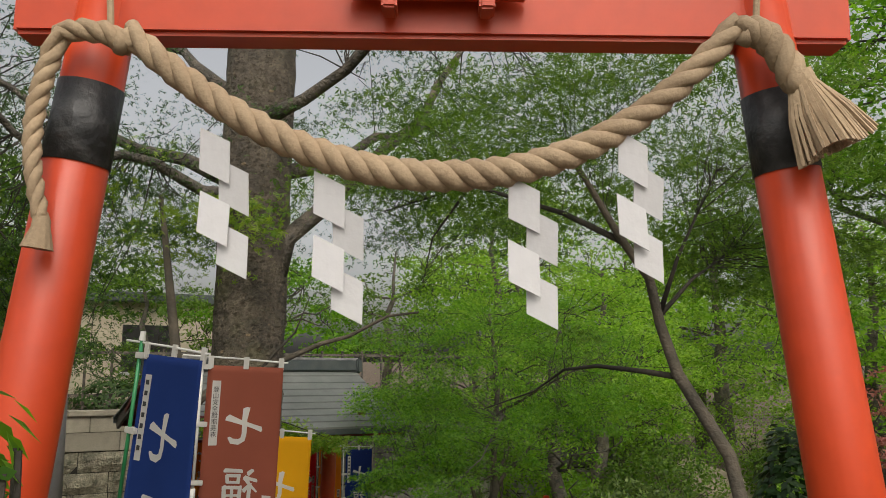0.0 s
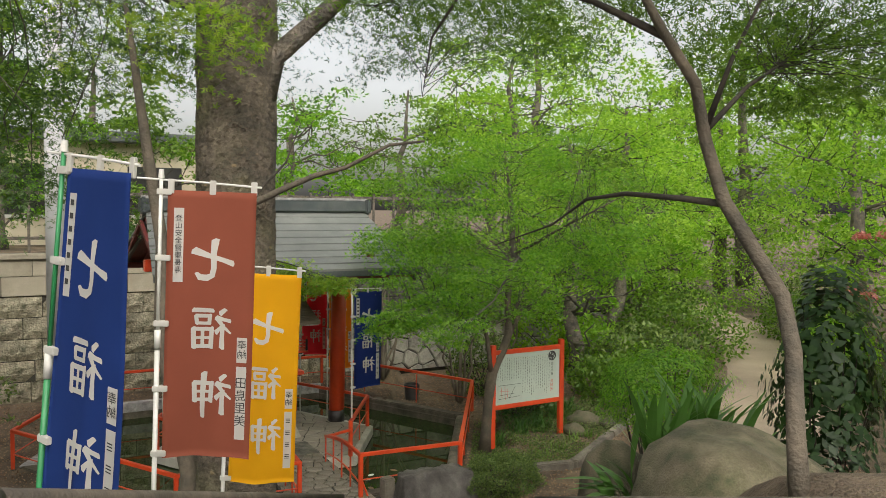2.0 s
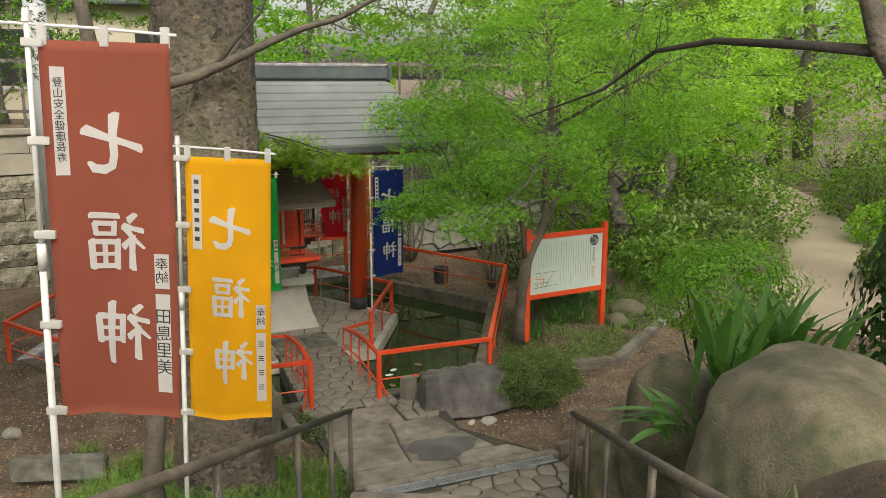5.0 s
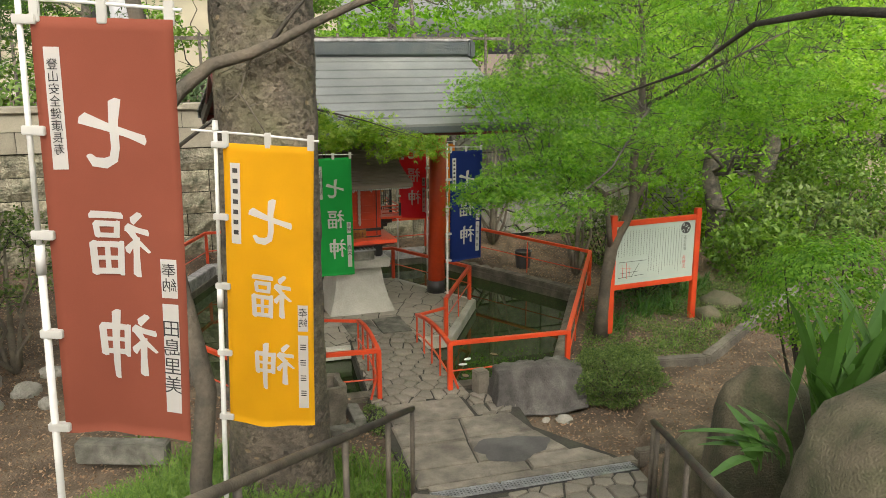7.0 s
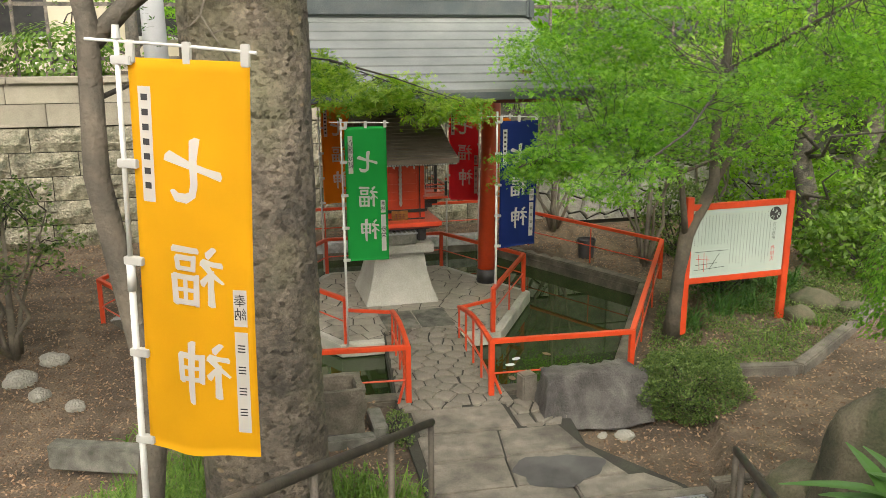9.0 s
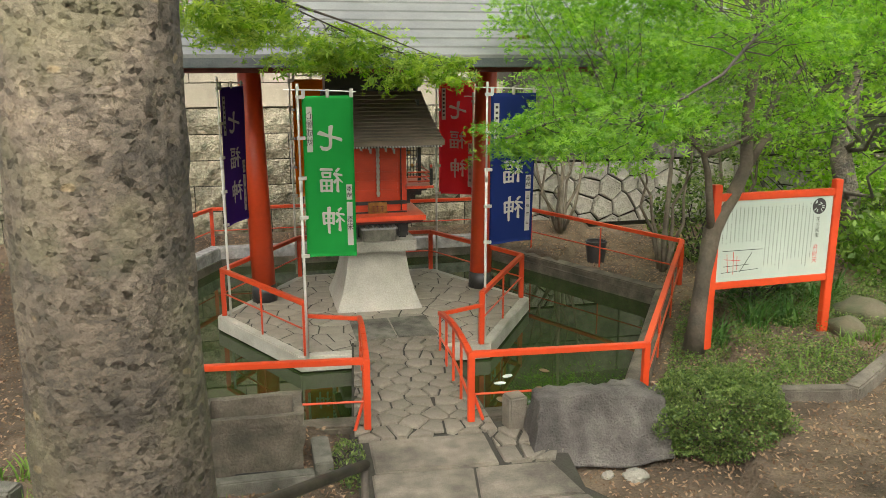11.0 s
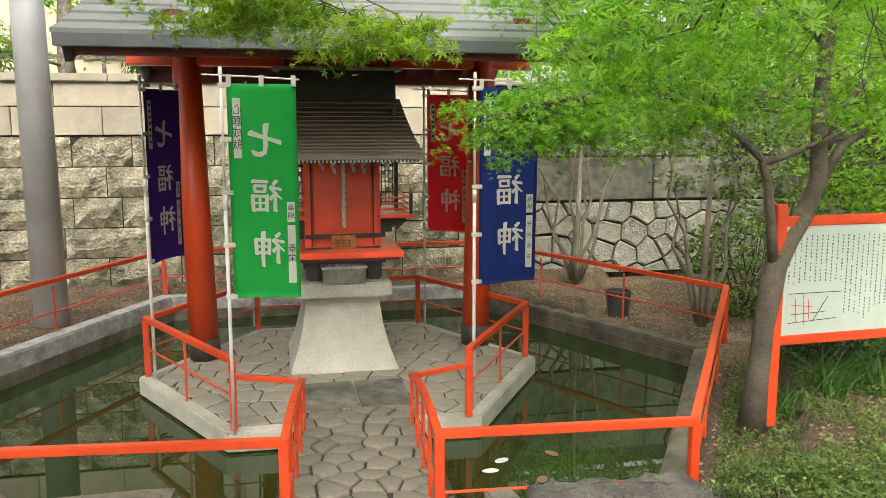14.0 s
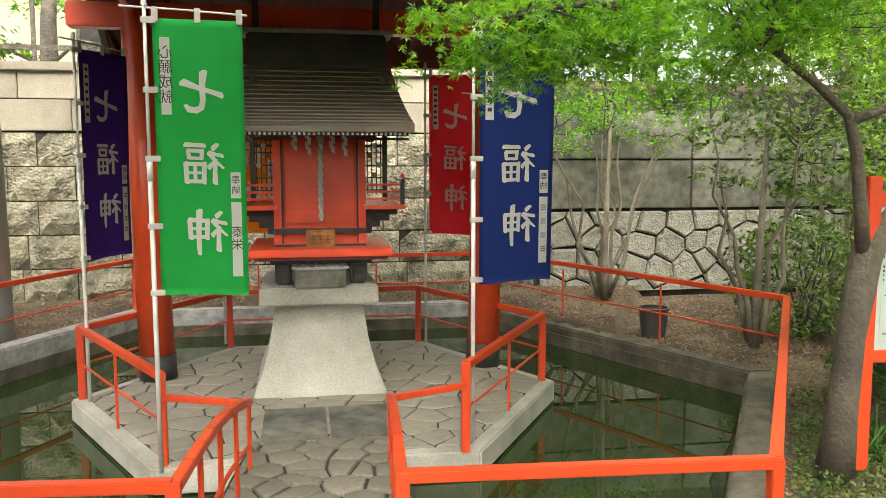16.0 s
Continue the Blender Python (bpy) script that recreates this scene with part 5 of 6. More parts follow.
for v in bm.verts:
    c = v.co
    t = c.z + 0.5
    q = Vector((c.x * 1.0 * (1 - 0.08 * t) + 0.03 * t, c.y * 0.5 * (1 - 0.38 * t) + 0.05 * t, t * 0.45 * (1 - 0.1 * abs(c.x + 0.12))))
    n = noise.noise_vector(q * 2.6 + Vector((4, 2, 1))) * 0.055 + noise.noise_vector(q * 6) * 0.02
    crack = abs(noise.noise(Vector((q.x * 10 + q.z * 4, q.y * 4, q.z * 1.6)))) * 0.075 + abs(noise.noise(Vector((q.x * 27 + q.z * 8, q.y * 9, q.z * 4)))) * 0.022
    v.co = q + n + Vector((0, crack if c.y < 0 else -crack, -crack * 0.5)) * min(1, t * 4)
crag = link("pond_rock", bm, ROCK_GREY, smooth=True)
crag.matrix_world = pose(5.24, 9.52, -0.1, 0, 0, -6)
tagged(crag, "angular grey rock streaked with dark weathering", "rock")
for k, (x, y, r) in enumerate(((5.38, 9.13, 0.09), (5.2, 9.2, 0.05), (8.55, 11.0, 0.2), (9.0, 11.35, 0.28), (9.3, 11.0, 0.2), (0.1, 11.3, 0.16), (-0.2, 11.0, 0.14), (0.35, 10.9, 0.12), (-0.35, 11.7, 0.18), (0.3, 11.8, 0.15), (-0.7, 12.4, 0.4), (-1.4, 12.0, 0.45), (0.7, 10.6, 0.1), (-0.6, 10.6, 0.12))):
    lump("stone", pose(x, y, ground_at(x, y) + r * 0.2, 0, 0, 40 * k), (r, r * 0.8, r * 0.6), 20 + k, GREY_STONE if k not in (2, 3, 4, 10, 11) else ROCK, "loose weathered field stone on the ground", "stone", 0.25, 0.6, 3)
for (xa, ya), (xb, yb) in (((6.6, 9.78), (7.45, 9.62)), ((7.47, 9.62), (8.9, 10.55)), ((8.92, 10.56), (10.6, 11.6))):
    kb = thing("bed_kerb", pose(0, 0, 0), "worn concrete kerb along the planting bed", "kerb", "kerbs of the planting bed")
    part("kerb", beam((xa, ya, 0.06), (xb, yb, 0.06), 0.13, 0.16, bevel=0.015), SLAB, kb)
lowkerb = thing("bank_kerb", pose(0, 0, 0), "low concrete kerb along the bank", "kerb")
part("kerb", beam((0.75, 9.4, 0.2), (1.5, 9.1, 0.2), 0.14, 0.2, bevel=0.015), CONCRETE_OLD, lowkerb)

pole = thing("utility_pole", pose(1.33, 15.05, 0.05, 0, -0.4, 0), "round grey concrete utility pole at the wall", "pole")
part("shaft", tube([(0, 0, 0), (0, 0, 9)], [0.17, 0.13], 24), POLE, pole, smooth=True)
pail = thing("bucket", pose(7.6, 14.95, ground_at(7.6, 14.95)), "dark plastic bucket standing in dry leaves", "bucket")
bm = tube([(0, 0, 0), (0, 0, 0.3)], [0.12, 0.15], 24, cap=False)
tube([(0, 0, 0.3), (0, 0, 0.02)], [0.142, 0.112], 24, bm, cap=False)
bm.faces.new([v for v in bm.verts if abs(v.co.z - 0.02) < 1e-4])
part("shell", bm, BUCKET, pail, smooth=True)
part("rim", tube([(0.148 * math.cos(a), 0.148 * math.sin(a), 0.3) for a in [k * 2 * math.pi / 24 for k in range(25)]], 0.012, 8), BUCKET, pail, smooth=True)


# ---- plants ----
LOBES = {5: ((-105, 0.55), (-52, 0.85), (0, 1.0), (52, 0.85), (105, 0.55)), 3: ((-60, 0.8), (0, 1.0), (60, 0.8))}


def leaf_shape(lobes):
    verts, faces = [(0.0, 0.0, 0.0)], []
    if lobes == 1:
        return np.array([(0, -0.5, 0), (0.24, 0.0, 0.05), (0, 0.5, 0), (-0.24, 0.0, 0.05)]), [(0, 1, 2, 3)]
    for a, r in LOBES[lobes]:
        for da, k in ((-16, 0.5), (0, 1.0), (16, 0.5)):
            t = radians(a + da)
            verts.append((math.sin(t) * r * k, math.cos(t) * r * k, -0.14 * (r * k) ** 2))
        n = len(verts)
        faces.append((0, n - 3, n - 2, n - 1))
    return np.array(verts) * 0.75, faces


def leaf_cloud(name, at, size, mat, parent=None, lobes=3, up=0.9, seed=0, spread=0.35):
    """One mesh of small leaves, one at each place."""
    rng = np.random.default_rng(seed)
    at = np.asarray(at, float)
    count = len(at)
    nrm = rng.normal(size=(count, 3))
    nrm[:, 2] = np.abs(nrm[:, 2]) * 0.8 + up * 0.72
    nrm /= np.linalg.norm(nrm, axis=1)[:, None]
    t = np.cross(nrm, rng.normal(size=(count, 3)))
    t /= np.linalg.norm(t, axis=1)[:, None]
    b = np.cross(nrm, t)
    shape, faces = leaf_shape(lobes)
    k = size * (1 + spread * (rng.random(count) * 2 - 1))
    verts = at[:, None, :] + k[:, None, None] * (shape[None, :, 0, None] * t[:, None] + shape[None, :, 1, None] * b[:, None] + shape[None, :, 2, None] * nrm[:, None])
    f = np.array(faces)
    loops = (f[None] + (np.arange(count) * len(shape))[:, None, None]).reshape(-1)
    me = bpy.data.meshes.new(name)
    me.vertices.add(count * len(shape))
    me.vertices.foreach_set("co", verts.reshape(-1))
    me.loops.add(len(loops))
    me.loops.foreach_set("vertex_index", loops)
    me.polygons.add(count * len(f))
    me.polygons.foreach_set("loop_start", np.arange(count * len(f)) * 4)
    me.update(calc_edges=True)
    me.materials.append(mat)
    ob = new(name, me)
    ob.parent = parent
    return ob


def spray_points(centres, radius, leaves, rng, thick=0.07, droop=0.25):
    out = []
    for c in centres:
        r = radius * rng.uniform(0.6, 1.3)
        q = np.sqrt(rng.random(leaves)) * r
        a = rng.random(leaves) * 2 * np.pi
        e, turn = rng.uniform(0.45, 1.0), rng.random() * np.pi
        x, y = q * np.cos(a), q * np.sin(a) * e
        tilt = rng.normal(size=2) * 0.18
        p = np.stack((x * np.cos(turn) - y * np.sin(turn), x * np.sin(turn) + y * np.cos(turn), rng.normal(size=leaves) * thick * r * 1.6 - droop * q * q / r), -1)
        p[:, 2] += p[:, 0] * tilt[0] + p[:, 1] * tilt[1]
        out.append(c + p)
    return np.concatenate(out)


def ball_points(centre, radii, n, rng, hollow=0.35):
    d = rng.normal(size=(n, 3))
    d /= np.linalg.norm(d, axis=1)[:, None]
    return np.array(centre) + d * np.array(radii) * (hollow + (1 - hollow) * rng.random(n) ** 0.6)[:, None]


def wander(p, q, n, amount, rng):
    """A crooked line from p to q."""
    p, q = np.array(p, float), np.array(q, float)
    line = [p + (q - p) * k / n for k in range(n + 1)]
    return [c + rng.normal(size=3) * amount * (0 < k < n) for k, c in enumerate(line)]


def tree(name, label, trunk, radii, limbs, crowns, bark, leaf, leaf_size, seed, lobes=3, twig=0.006, category="tree", twigs=True, kind=""):
    """trunk: points and their radii; limbs: (points, first radius); crowns: (centre, radii, sprays, spray radius, leaves each)."""
    rng = np.random.default_rng(seed)
    base = Vector(trunk[0])
    ob = thing(name, Matrix.Translation(base), label, category, kind=kind)
    jitter = 0.045
    low = lambda pts: [Vector(p) - base for p in pts]
    part("trunk", tube(low(trunk), radii, 16), bark, ob, smooth=True)
    def along(pts):
        return [np.array(a, float) + (np.array(b, float) - np.array(a, float)) * k / 6 for a, b in zip(pts, pts[1:]) for k in range(1, 7)]
    nodes = along(trunk[len(trunk) // 2:])
    for pts, r in limbs:
        n = len(pts)
        part("limb", tube(low(pts), [r * (1 - 0.8 * k / (n - 1)) for k in range(n)], 8), BRANCH if bark is not BARK_PALE and r < 0.028 else bark, ob, smooth=True)
        nodes += along(pts)
    bm, places = bmesh.new(), []
    for centre, size, sprays, radius, leaves in crowns:
        cs = ball_points(centre, size, sprays, rng)
        places.append(spray_points(cs, radius, leaves, rng))
        if twigs:
            for c in cs:
                away = np.sum((np.array(nodes) - c) ** 2, axis=1)
                near = nodes[int(rng.choice(np.argsort(away)[:5]))]
                tube(low(wander(near, c, 4, jitter * np.linalg.norm(c - near) ** 0.6, rng)), [twig * 1.8, twig * 1.5, twig * 1.2, twig, twig * 0.5], 5, bm, cap=False)
    if twigs:
        tagged(part("twig_work", bm, BRANCH, ob), kind="stuff")
    else:
        bm.free()
    crown = leaf_cloud("crown", np.concatenate(places) - np.array(base), leaf_size, leaf, ob, lobes, seed=seed)
    return ob


# the big trunk beside the stairs
def bark_trunk(parent, base, top, r0, r1, rows=150, sides=64):
    bm, rings = bmesh.new(), []
    for j in range(rows + 1):
        t = j / rows
        z = top * t
        r = r1 + (r0 - r1) * math.exp(-z * 1.6)
        ring = []
        for i in range(sides):
            a = 2 * math.pi * i / sides
            d = Vector((math.cos(a), math.sin(a), 0))
            q = Vector((d.x * 6, d.y * 6, z * 3.2))
            flake = abs(noise.noise(q)) * 0.02 + max(0, noise.noise(q * 2.3 + Vector((5, 1, 0)))) * 0.016
            flare = 0.05 * math.exp(-z * 2.2) * math.sin(5 * a + 1)
            ring.append(bm.verts.new(d * (r - 0.012 + flake + flare) + Vector((0.02 * z * 0.4, 0.0, z))))
        rings.append(ring)
    for a, b in zip(rings, rings[1:]):
        for i in range(sides):
            bm.faces.new((a[i], a[(i + 1) % sides], b[(i + 1) % sides], b[i]))
    return part("trunk", bm, BARK_BIG, parent, smooth=True)


rng = np.random.default_rng(1)
giant = thing("big_tree", pose(2.3, 7.84, 0.0), "massive tree with dark flaking bark behind the banners", "tree")
bark_trunk(giant, 0, 9.0, 0.44, 0.345)
giant_limbs = []
for a, z, reach, rise, r in ((-28, 4.55, 2.2, 2.6, 0.085), (20, 5.6, 3.8, 1.7, 0.06), (150, 5.5, 3.6, 1.6, 0.06), (200, 5.3, 3.2, 0.5, 0.05), (75, 6.0, 3.5, 2.0, 0.06), (-70, 6.1, 3.5, 1.2, 0.055), (110, 6.4, 3.0, 2.0, 0.06)):
    d = np.array((math.cos(radians(a)), math.sin(radians(a)), 0))
    p = np.array((0, 0, z)) + d * 0.25
    pts = wander(p, p + d * reach + np.array((0, 0, rise)), 8, 0.1, rng)
    part("limb", tube(pts, [r * (1.2 - 1.0 * k / 8) if k else r * 1.5 for k in range(9)], 10), BARK, giant, smooth=True)
    giant_limbs += pts[2:]
cs = np.concatenate((ball_points((0.0, 0.6, 6.6), (4.2, 3.6, 1.7), 84, rng), ball_points((-2.2, 0.6, 4.9), (1.9, 1.9, 1.3), 70, rng), ball_points((2.6, -1.0, 5.9), (1.8, 1.8, 0.9), 26, rng)))
bm = bmesh.new()
for c in cs:
    near = min(giant_limbs, key=lambda q: float(np.sum((q - c) ** 2)))
    tube(wander(near, c, 4, 0.09, rng), [0.008, 0.006, 0.005, 0.004, 0.002], 5, bm, cap=False)
tagged(part("twig_work", bm, BRANCH, giant), kind="stuff")
leaf_cloud("crown", spray_points(cs, 0.72, 260, rng), 0.062, DARK_LEAF, giant, 3, seed=2)

# the bough with reddish young leaves that hangs before the pavilion roof
bough = [(1.62, 7.35, 2.95), (2.0, 8.2, 3.12), (2.4, 8.9, 3.16), (3.0, 9.8, 3.08), (3.6, 10.6, 2.88), (4.3, 11.0, 2.66)]
side1 = [(2.4, 8.9, 3.16), (2.55, 9.5, 3.12), (2.75, 10.1, 3.02)]
side2 = [(3.0, 9.8, 3.08), (3.6, 10.2, 2.92), (4.3, 10.5, 2.68)]
side3 = [(1.62, 7.35, 3.2), (1.79, 7.41, 3.38), (1.96, 7.4, 3.51), (2.18, 7.37, 3.57), (2.39, 7.35, 3.66), (2.59, 7.32, 3.76), (2.86, 7.28, 3.88), (3.1, 7.2, 3.95), (3.46, 7.1, 4.15), (3.8, 7.1, 4.2)]
side4 = [(2.3, 7.36, 3.62), (2.42, 7.33, 3.78), (2.6, 7.28, 3.98), (2.7, 7.2, 4.3)]
tree("vine_maple", "slender crooked maple leaning past the big trunk", [(1.74, 7.1, 0.3), (1.7, 7.15, 0.9), (1.78, 7.2, 1.5), (1.68, 7.25, 2.1), (1.6, 7.3, 2.6), (1.62, 7.35, 3.3), (1.5, 7.4, 4.2), (1.4, 7.6, 5.2)],
     [0.085, 0.07, 0.065, 0.062, 0.06, 0.05, 0.04, 0.02], [(bough, 0.014), (side1, 0.011), (side2, 0.011), (side3, 0.05), (side4, 0.018)],
     [((3.78, 10.8, 2.76), (0.75, 0.4, 0.17), 34, 0.26, 55), ((2.85, 9.9, 3.0), (0.5, 0.45, 0.12), 20, 0.28, 60), ((4.3, 10.75, 2.6), (0.4, 0.3, 0.12), 13, 0.24, 55), ((2.9, 10.6, 2.86), (0.4, 0.3, 0.1), 10, 0.24, 55), ((1.6, 7.6, 5.2), (1.2, 1.2, 0.6), 16, 0.5, 120)],
     BARK_MAPLE, MAPLE_TIP, 0.07, 5, lobes=5, twig=0.0013)

# dry creeper stems on the big trunk
creeper = thing("dry_creeper", pose(2.24, 7.43, 3.09), "bare pale creeper stems clinging to the big trunk", "creeper")
for pts, r in (([(0, 0, 0.53), (-0.08, 0.01, 0.37), (-0.12, 0.01, 0.25), (-0.07, 0, 0.16), (0.02, -0.01, 0.0)], 0.008), ([(0.05, -0.01, 0.56), (0.17, -0.02, 0.48), (0.24, 0.0, 0.42), (0.3, 0.02, 0.4), (0.34, 0.06, 0.31)], 0.007),
               ([(-0.12, 0.01, 0.25), (-0.17, 0.02, 0.2), (-0.24, 0.04, 0.16)], 0.004), ([(-0.07, 0, 0.16), (0.0, -0.01, 0.19), (0.05, -0.01, 0.23)], 0.004), ([(0.17, -0.02, 0.48), (0.24, -0.01, 0.5), (0.27, 0.0, 0.54)], 0.004), ([(-0.08, 0.01, 0.37), (-0.15, 0.02, 0.4), (-0.24, 0.05, 0.36)], 0.005)):
    part("stem", tube([Vector(p) for p in pts], [r * (1 - 0.5 * k / (len(pts) - 1)) for k in range(len(pts))], 7), BARK_PALE, creeper, smooth=True)

# the maple beside the notice board
rg = np.random.default_rng(3)
m_limbs = [([(7.0, 11.06, 1.15), (6.95, 11.03, 1.4), (6.89, 11.0, 1.68), (6.83, 11.0, 1.87), (6.65, 11.0, 2.02), (6.4, 10.95, 2.16), (5.7, 10.55, 2.34), (5.0, 10.2, 2.2), (4.7, 10.1, 2.12)], 0.04),
           ([(6.83, 11.0, 1.84), (7.0, 11.0, 1.89), (7.23, 11.0, 1.97), (7.7, 10.9, 2.2), (8.2, 10.8, 2.7)], 0.03), ([(7.36, 11.1, 1.72), (7.5, 11.1, 1.95), (7.69, 11.1, 2.06), (8.1, 11.0, 2.5), (8.6, 10.9, 3.1)], 0.042),
           ([(7.4, 11.1, 2.9), (6.9, 10.2, 2.95), (6.1, 9.2, 2.85), (5.3, 8.3, 2.6), (4.6, 7.8, 2.4)], 0.02),
           ([(7.38, 11.1, 1.95), (7.8, 11.4, 2.3), (8.6, 11.8, 2.9)], 0.04), ([(7.39, 11.1, 2.6), (7.0, 11.6, 3.2), (6.2, 12.2, 3.8)], 0.035), ([(7.39, 11.1, 2.9), (7.9, 10.4, 3.4), (8.3, 9.7, 3.8)], 0.03),
           ([(6.4, 10.95, 2.16), (6.1, 10.5, 2.2), (5.8, 10.1, 2.05)], 0.018)]
tree("maple_tree", "spreading green maple beside the notice board", [(6.95, 11.12, -0.05), (6.96, 11.1, 0.3), (6.98, 11.09, 0.7), (7.03, 11.08, 1.13), (7.12, 11.08, 1.31), (7.22, 11.09, 1.45), (7.34, 11.1, 1.72), (7.31, 11.1, 2.22), (7.35, 11.1, 2.8), (7.4, 11.1, 3.4), (7.3, 11.2, 4.5)],
     [0.11, 0.085, 0.076, 0.082, 0.072, 0.066, 0.06, 0.052, 0.046, 0.038, 0.02], m_limbs,
     [((7.7, 11.3, 3.6), (2.6, 2.0, 1.45), 230, 0.42, 170), ((5.0, 10.2, 2.14), (0.45, 0.3, 0.16), 22, 0.26, 150), ((5.6, 10.4, 2.2), (0.6, 0.4, 0.25), 22, 0.3, 150), ((6.1, 10.5, 2.45), (0.75, 0.6, 0.3), 24, 0.34, 150), ((5.9, 11.0, 2.95), (1.1, 1.1, 0.5), 44, 0.42, 170), ((8.4, 10.3, 3.0), (1.0, 0.8, 0.6), 34, 0.4, 150), ((7.0, 10.2, 2.3), (0.9, 0.35, 0.2), 14, 0.3, 90),
      ((5.9, 9.0, 2.85), (0.6, 0.6, 0.18), 16, 0.32, 110), ((4.62, 7.85, 2.34), (0.34, 0.3, 0.17), 14, 0.22, 60)],
     BARK_MAPLE, MAPLE_LEAF, 0.046, 6, lobes=5, twig=0.0028)

# the slender tree over the boulder
tree("slender_tree", "slender leaning tree on the bank above the boulder", [(3.58, 3.02, 2.3), (3.64, 3.1, 2.6), (3.76, 3.22, 2.95), (3.77, 3.3, 3.2), (3.73, 3.45, 3.43), (3.69, 3.6, 3.66), (3.61, 3.65, 3.95), (3.52, 3.64, 4.23), (3.26, 3.6, 4.45), (2.9, 3.6, 4.9)],
     [0.05, 0.042, 0.04, 0.039, 0.037, 0.036, 0.032, 0.029, 0.024, 0.012],
     [([(3.69, 3.6, 3.64), (3.69, 3.9, 3.67), (3.66, 4.3, 3.7), (3.66, 4.65, 3.67), (3.8, 5.2, 3.5), (3.6, 5.6, 3.35)], 0.02), ([(3.6, 3.65, 4.0), (3.62, 3.5, 4.35), (3.75, 3.3, 4.85)], 0.018), ([(3.3, 3.6, 4.42), (3.0, 3.8, 4.6), (2.6, 4.2, 4.8), (2.3, 4.8, 4.7)], 0.022), ([(3.6, 3.65, 4.0), (3.9, 3.65, 4.25), (4.4, 3.7, 4.5)], 0.018), ([(2.6, 4.2, 4.8), (2.5, 4.5, 4.5), (2.65, 4.9, 4.25)], 0.01)],
     [((3.6, 3.9, 5.2), (1.7, 1.5, 0.7), 100, 0.45, 170), ((4.9, 3.7, 4.7), (1.1, 1.1, 0.6), 80, 0.42, 170), ((2.6, 4.8, 4.9), (0.9, 0.8, 0.3), 26, 0.4, 110), ((3.9, 5.0, 3.85), (0.5, 0.6, 0.25), 5, 0.3, 60)],
     BARK_MAPLE, MID_LEAF, 0.05, 7, lobes=3, twig=0.0014)


def far_tree(x, y, z, height, spread_r, leaf, seed, bark=BARK, sprays=70, leaves=120, size=0.12, low=0.35, label="leafy green tree in the grove behind", name="grove_tree"):
    rg = np.random.default_rng(seed)
    trunk = wander((x, y, z - 0.2), (x + rg.normal() * 0.4, y + rg.normal() * 0.3, z + height * 0.9), 7, 0.08, rg)
    limbs = []
    for k in range(6):
        a, h = rg.random() * 6.28, height * rg.uniform(low, 0.75)
        p = trunk[min(7, max(1, int(h / (height * 0.9) * 7)))]
        q = p + np.array((math.cos(a) * spread_r * 0.8, math.sin(a) * spread_r * 0.8, height * 0.14))
        limbs.append((wander(p, q, 4, 0.12, rg), 0.035 * height / 5))
    c = (x, y, z + height * (0.5 + low * 0.5))
    return tree(name, label, trunk, [0.035 * height * (1 - 0.85 * k / 7) for k in range(8)], limbs, [(c, (spread_r, spread_r, height * (0.5 - low * 0.5)), sprays, spread_r * 0.27, leaves)], bark, leaf, size, seed, lobes=1, twig=0.008)


MOUNDS = []
FAR = [(-1.3, 8.9, 0.3, 6.4, 2.1, MID_LEAF, 0.42, 0.07), (6.6, 3.2, 2.0, 5.2, 1.6, MAPLE_LEAF, 0.45, 0.07), (-2.6, 10.6, 0.1, 5.6, 2.3, MAPLE_LEAF, 0.3, 0.08), (-5.5, 14.5, 0.1, 6.5, 2.6, MID_LEAF, 0.25, 0.12), (-8, 9, 0.5, 8, 3.2, DARK_LEAF, 0.2, 0.13), (-4.5, 5.5, 1.5, 7, 2.4, DARK_LEAF, 0.3, 0.11),
       (-3.5, 20.5, 2.7, 5.5, 2.6, MID_LEAF, 0.1, 0.12), (0.6, 20.2, 2.7, 4.2, 2.0, MAPLE_LEAF, 0.1, 0.11), (3.6, 20.0, 2.7, 3.6, 1.9, MID_LEAF, 0.1, 0.11), (6.6, 19.6, 2.7, 4.0, 2.2, MAPLE_LEAF, 0.05, 0.11), (9.6, 19.8, 2.7, 4.4, 2.3, MID_LEAF, 0.05, 0.11), (12.8, 19.2, 2.7, 5.5, 2.8, MAPLE_LEAF, 0.05, 0.12),
       (11.4, 14.6, 0.1, 5.6, 2.4, MAPLE_LEAF, 0.12, 0.1), (13.6, 16.0, 0.2, 6.5, 2.6, MID_LEAF, 0.1, 0.11), (18.9, 12.0, 0.3, 7.5, 3.0, MAPLE_LEAF, 0.08, 0.13), (20, 10.0, 0.4, 8, 3.2, MID_LEAF, 0.1, 0.14), (24.5, 17.0, 0.4, 9, 3.6, MAPLE_LEAF, 0.05, 0.15), (21.5, 23.5, 0.4, 8, 3.4, MAPLE_LEAF, 0.05, 0.15), (27, 25, 0.4, 9, 4, MAPLE_LEAF, 0.05, 0.16), (16.0, 17.5, 0.3, 6, 2.2, MAPLE_LEAF, 0.1, 0.12),
       (15.5, 6.4, 0.6, 7.5, 2.8, MAPLE_LEAF, 0.2, 0.13), (12.5, 2.5, 1.2, 8, 3.2, DARK_LEAF, 0.2, 0.13), (8.2, 0.2, 2.2, 7, 2.8, DARK_LEAF, 0.3, 0.12), (25, 22, 1, 10, 4.2, MID_LEAF, 0.1, 0.18), (17, 24, 2.7, 8, 4.0, MID_LEAF, 0.1, 0.17), (-9, 18, 0.5, 9, 3.6, MID_LEAF, 0.15, 0.16), (-12, 25, 2, 11, 4.5, DARK_LEAF, 0.1, 0.2)]
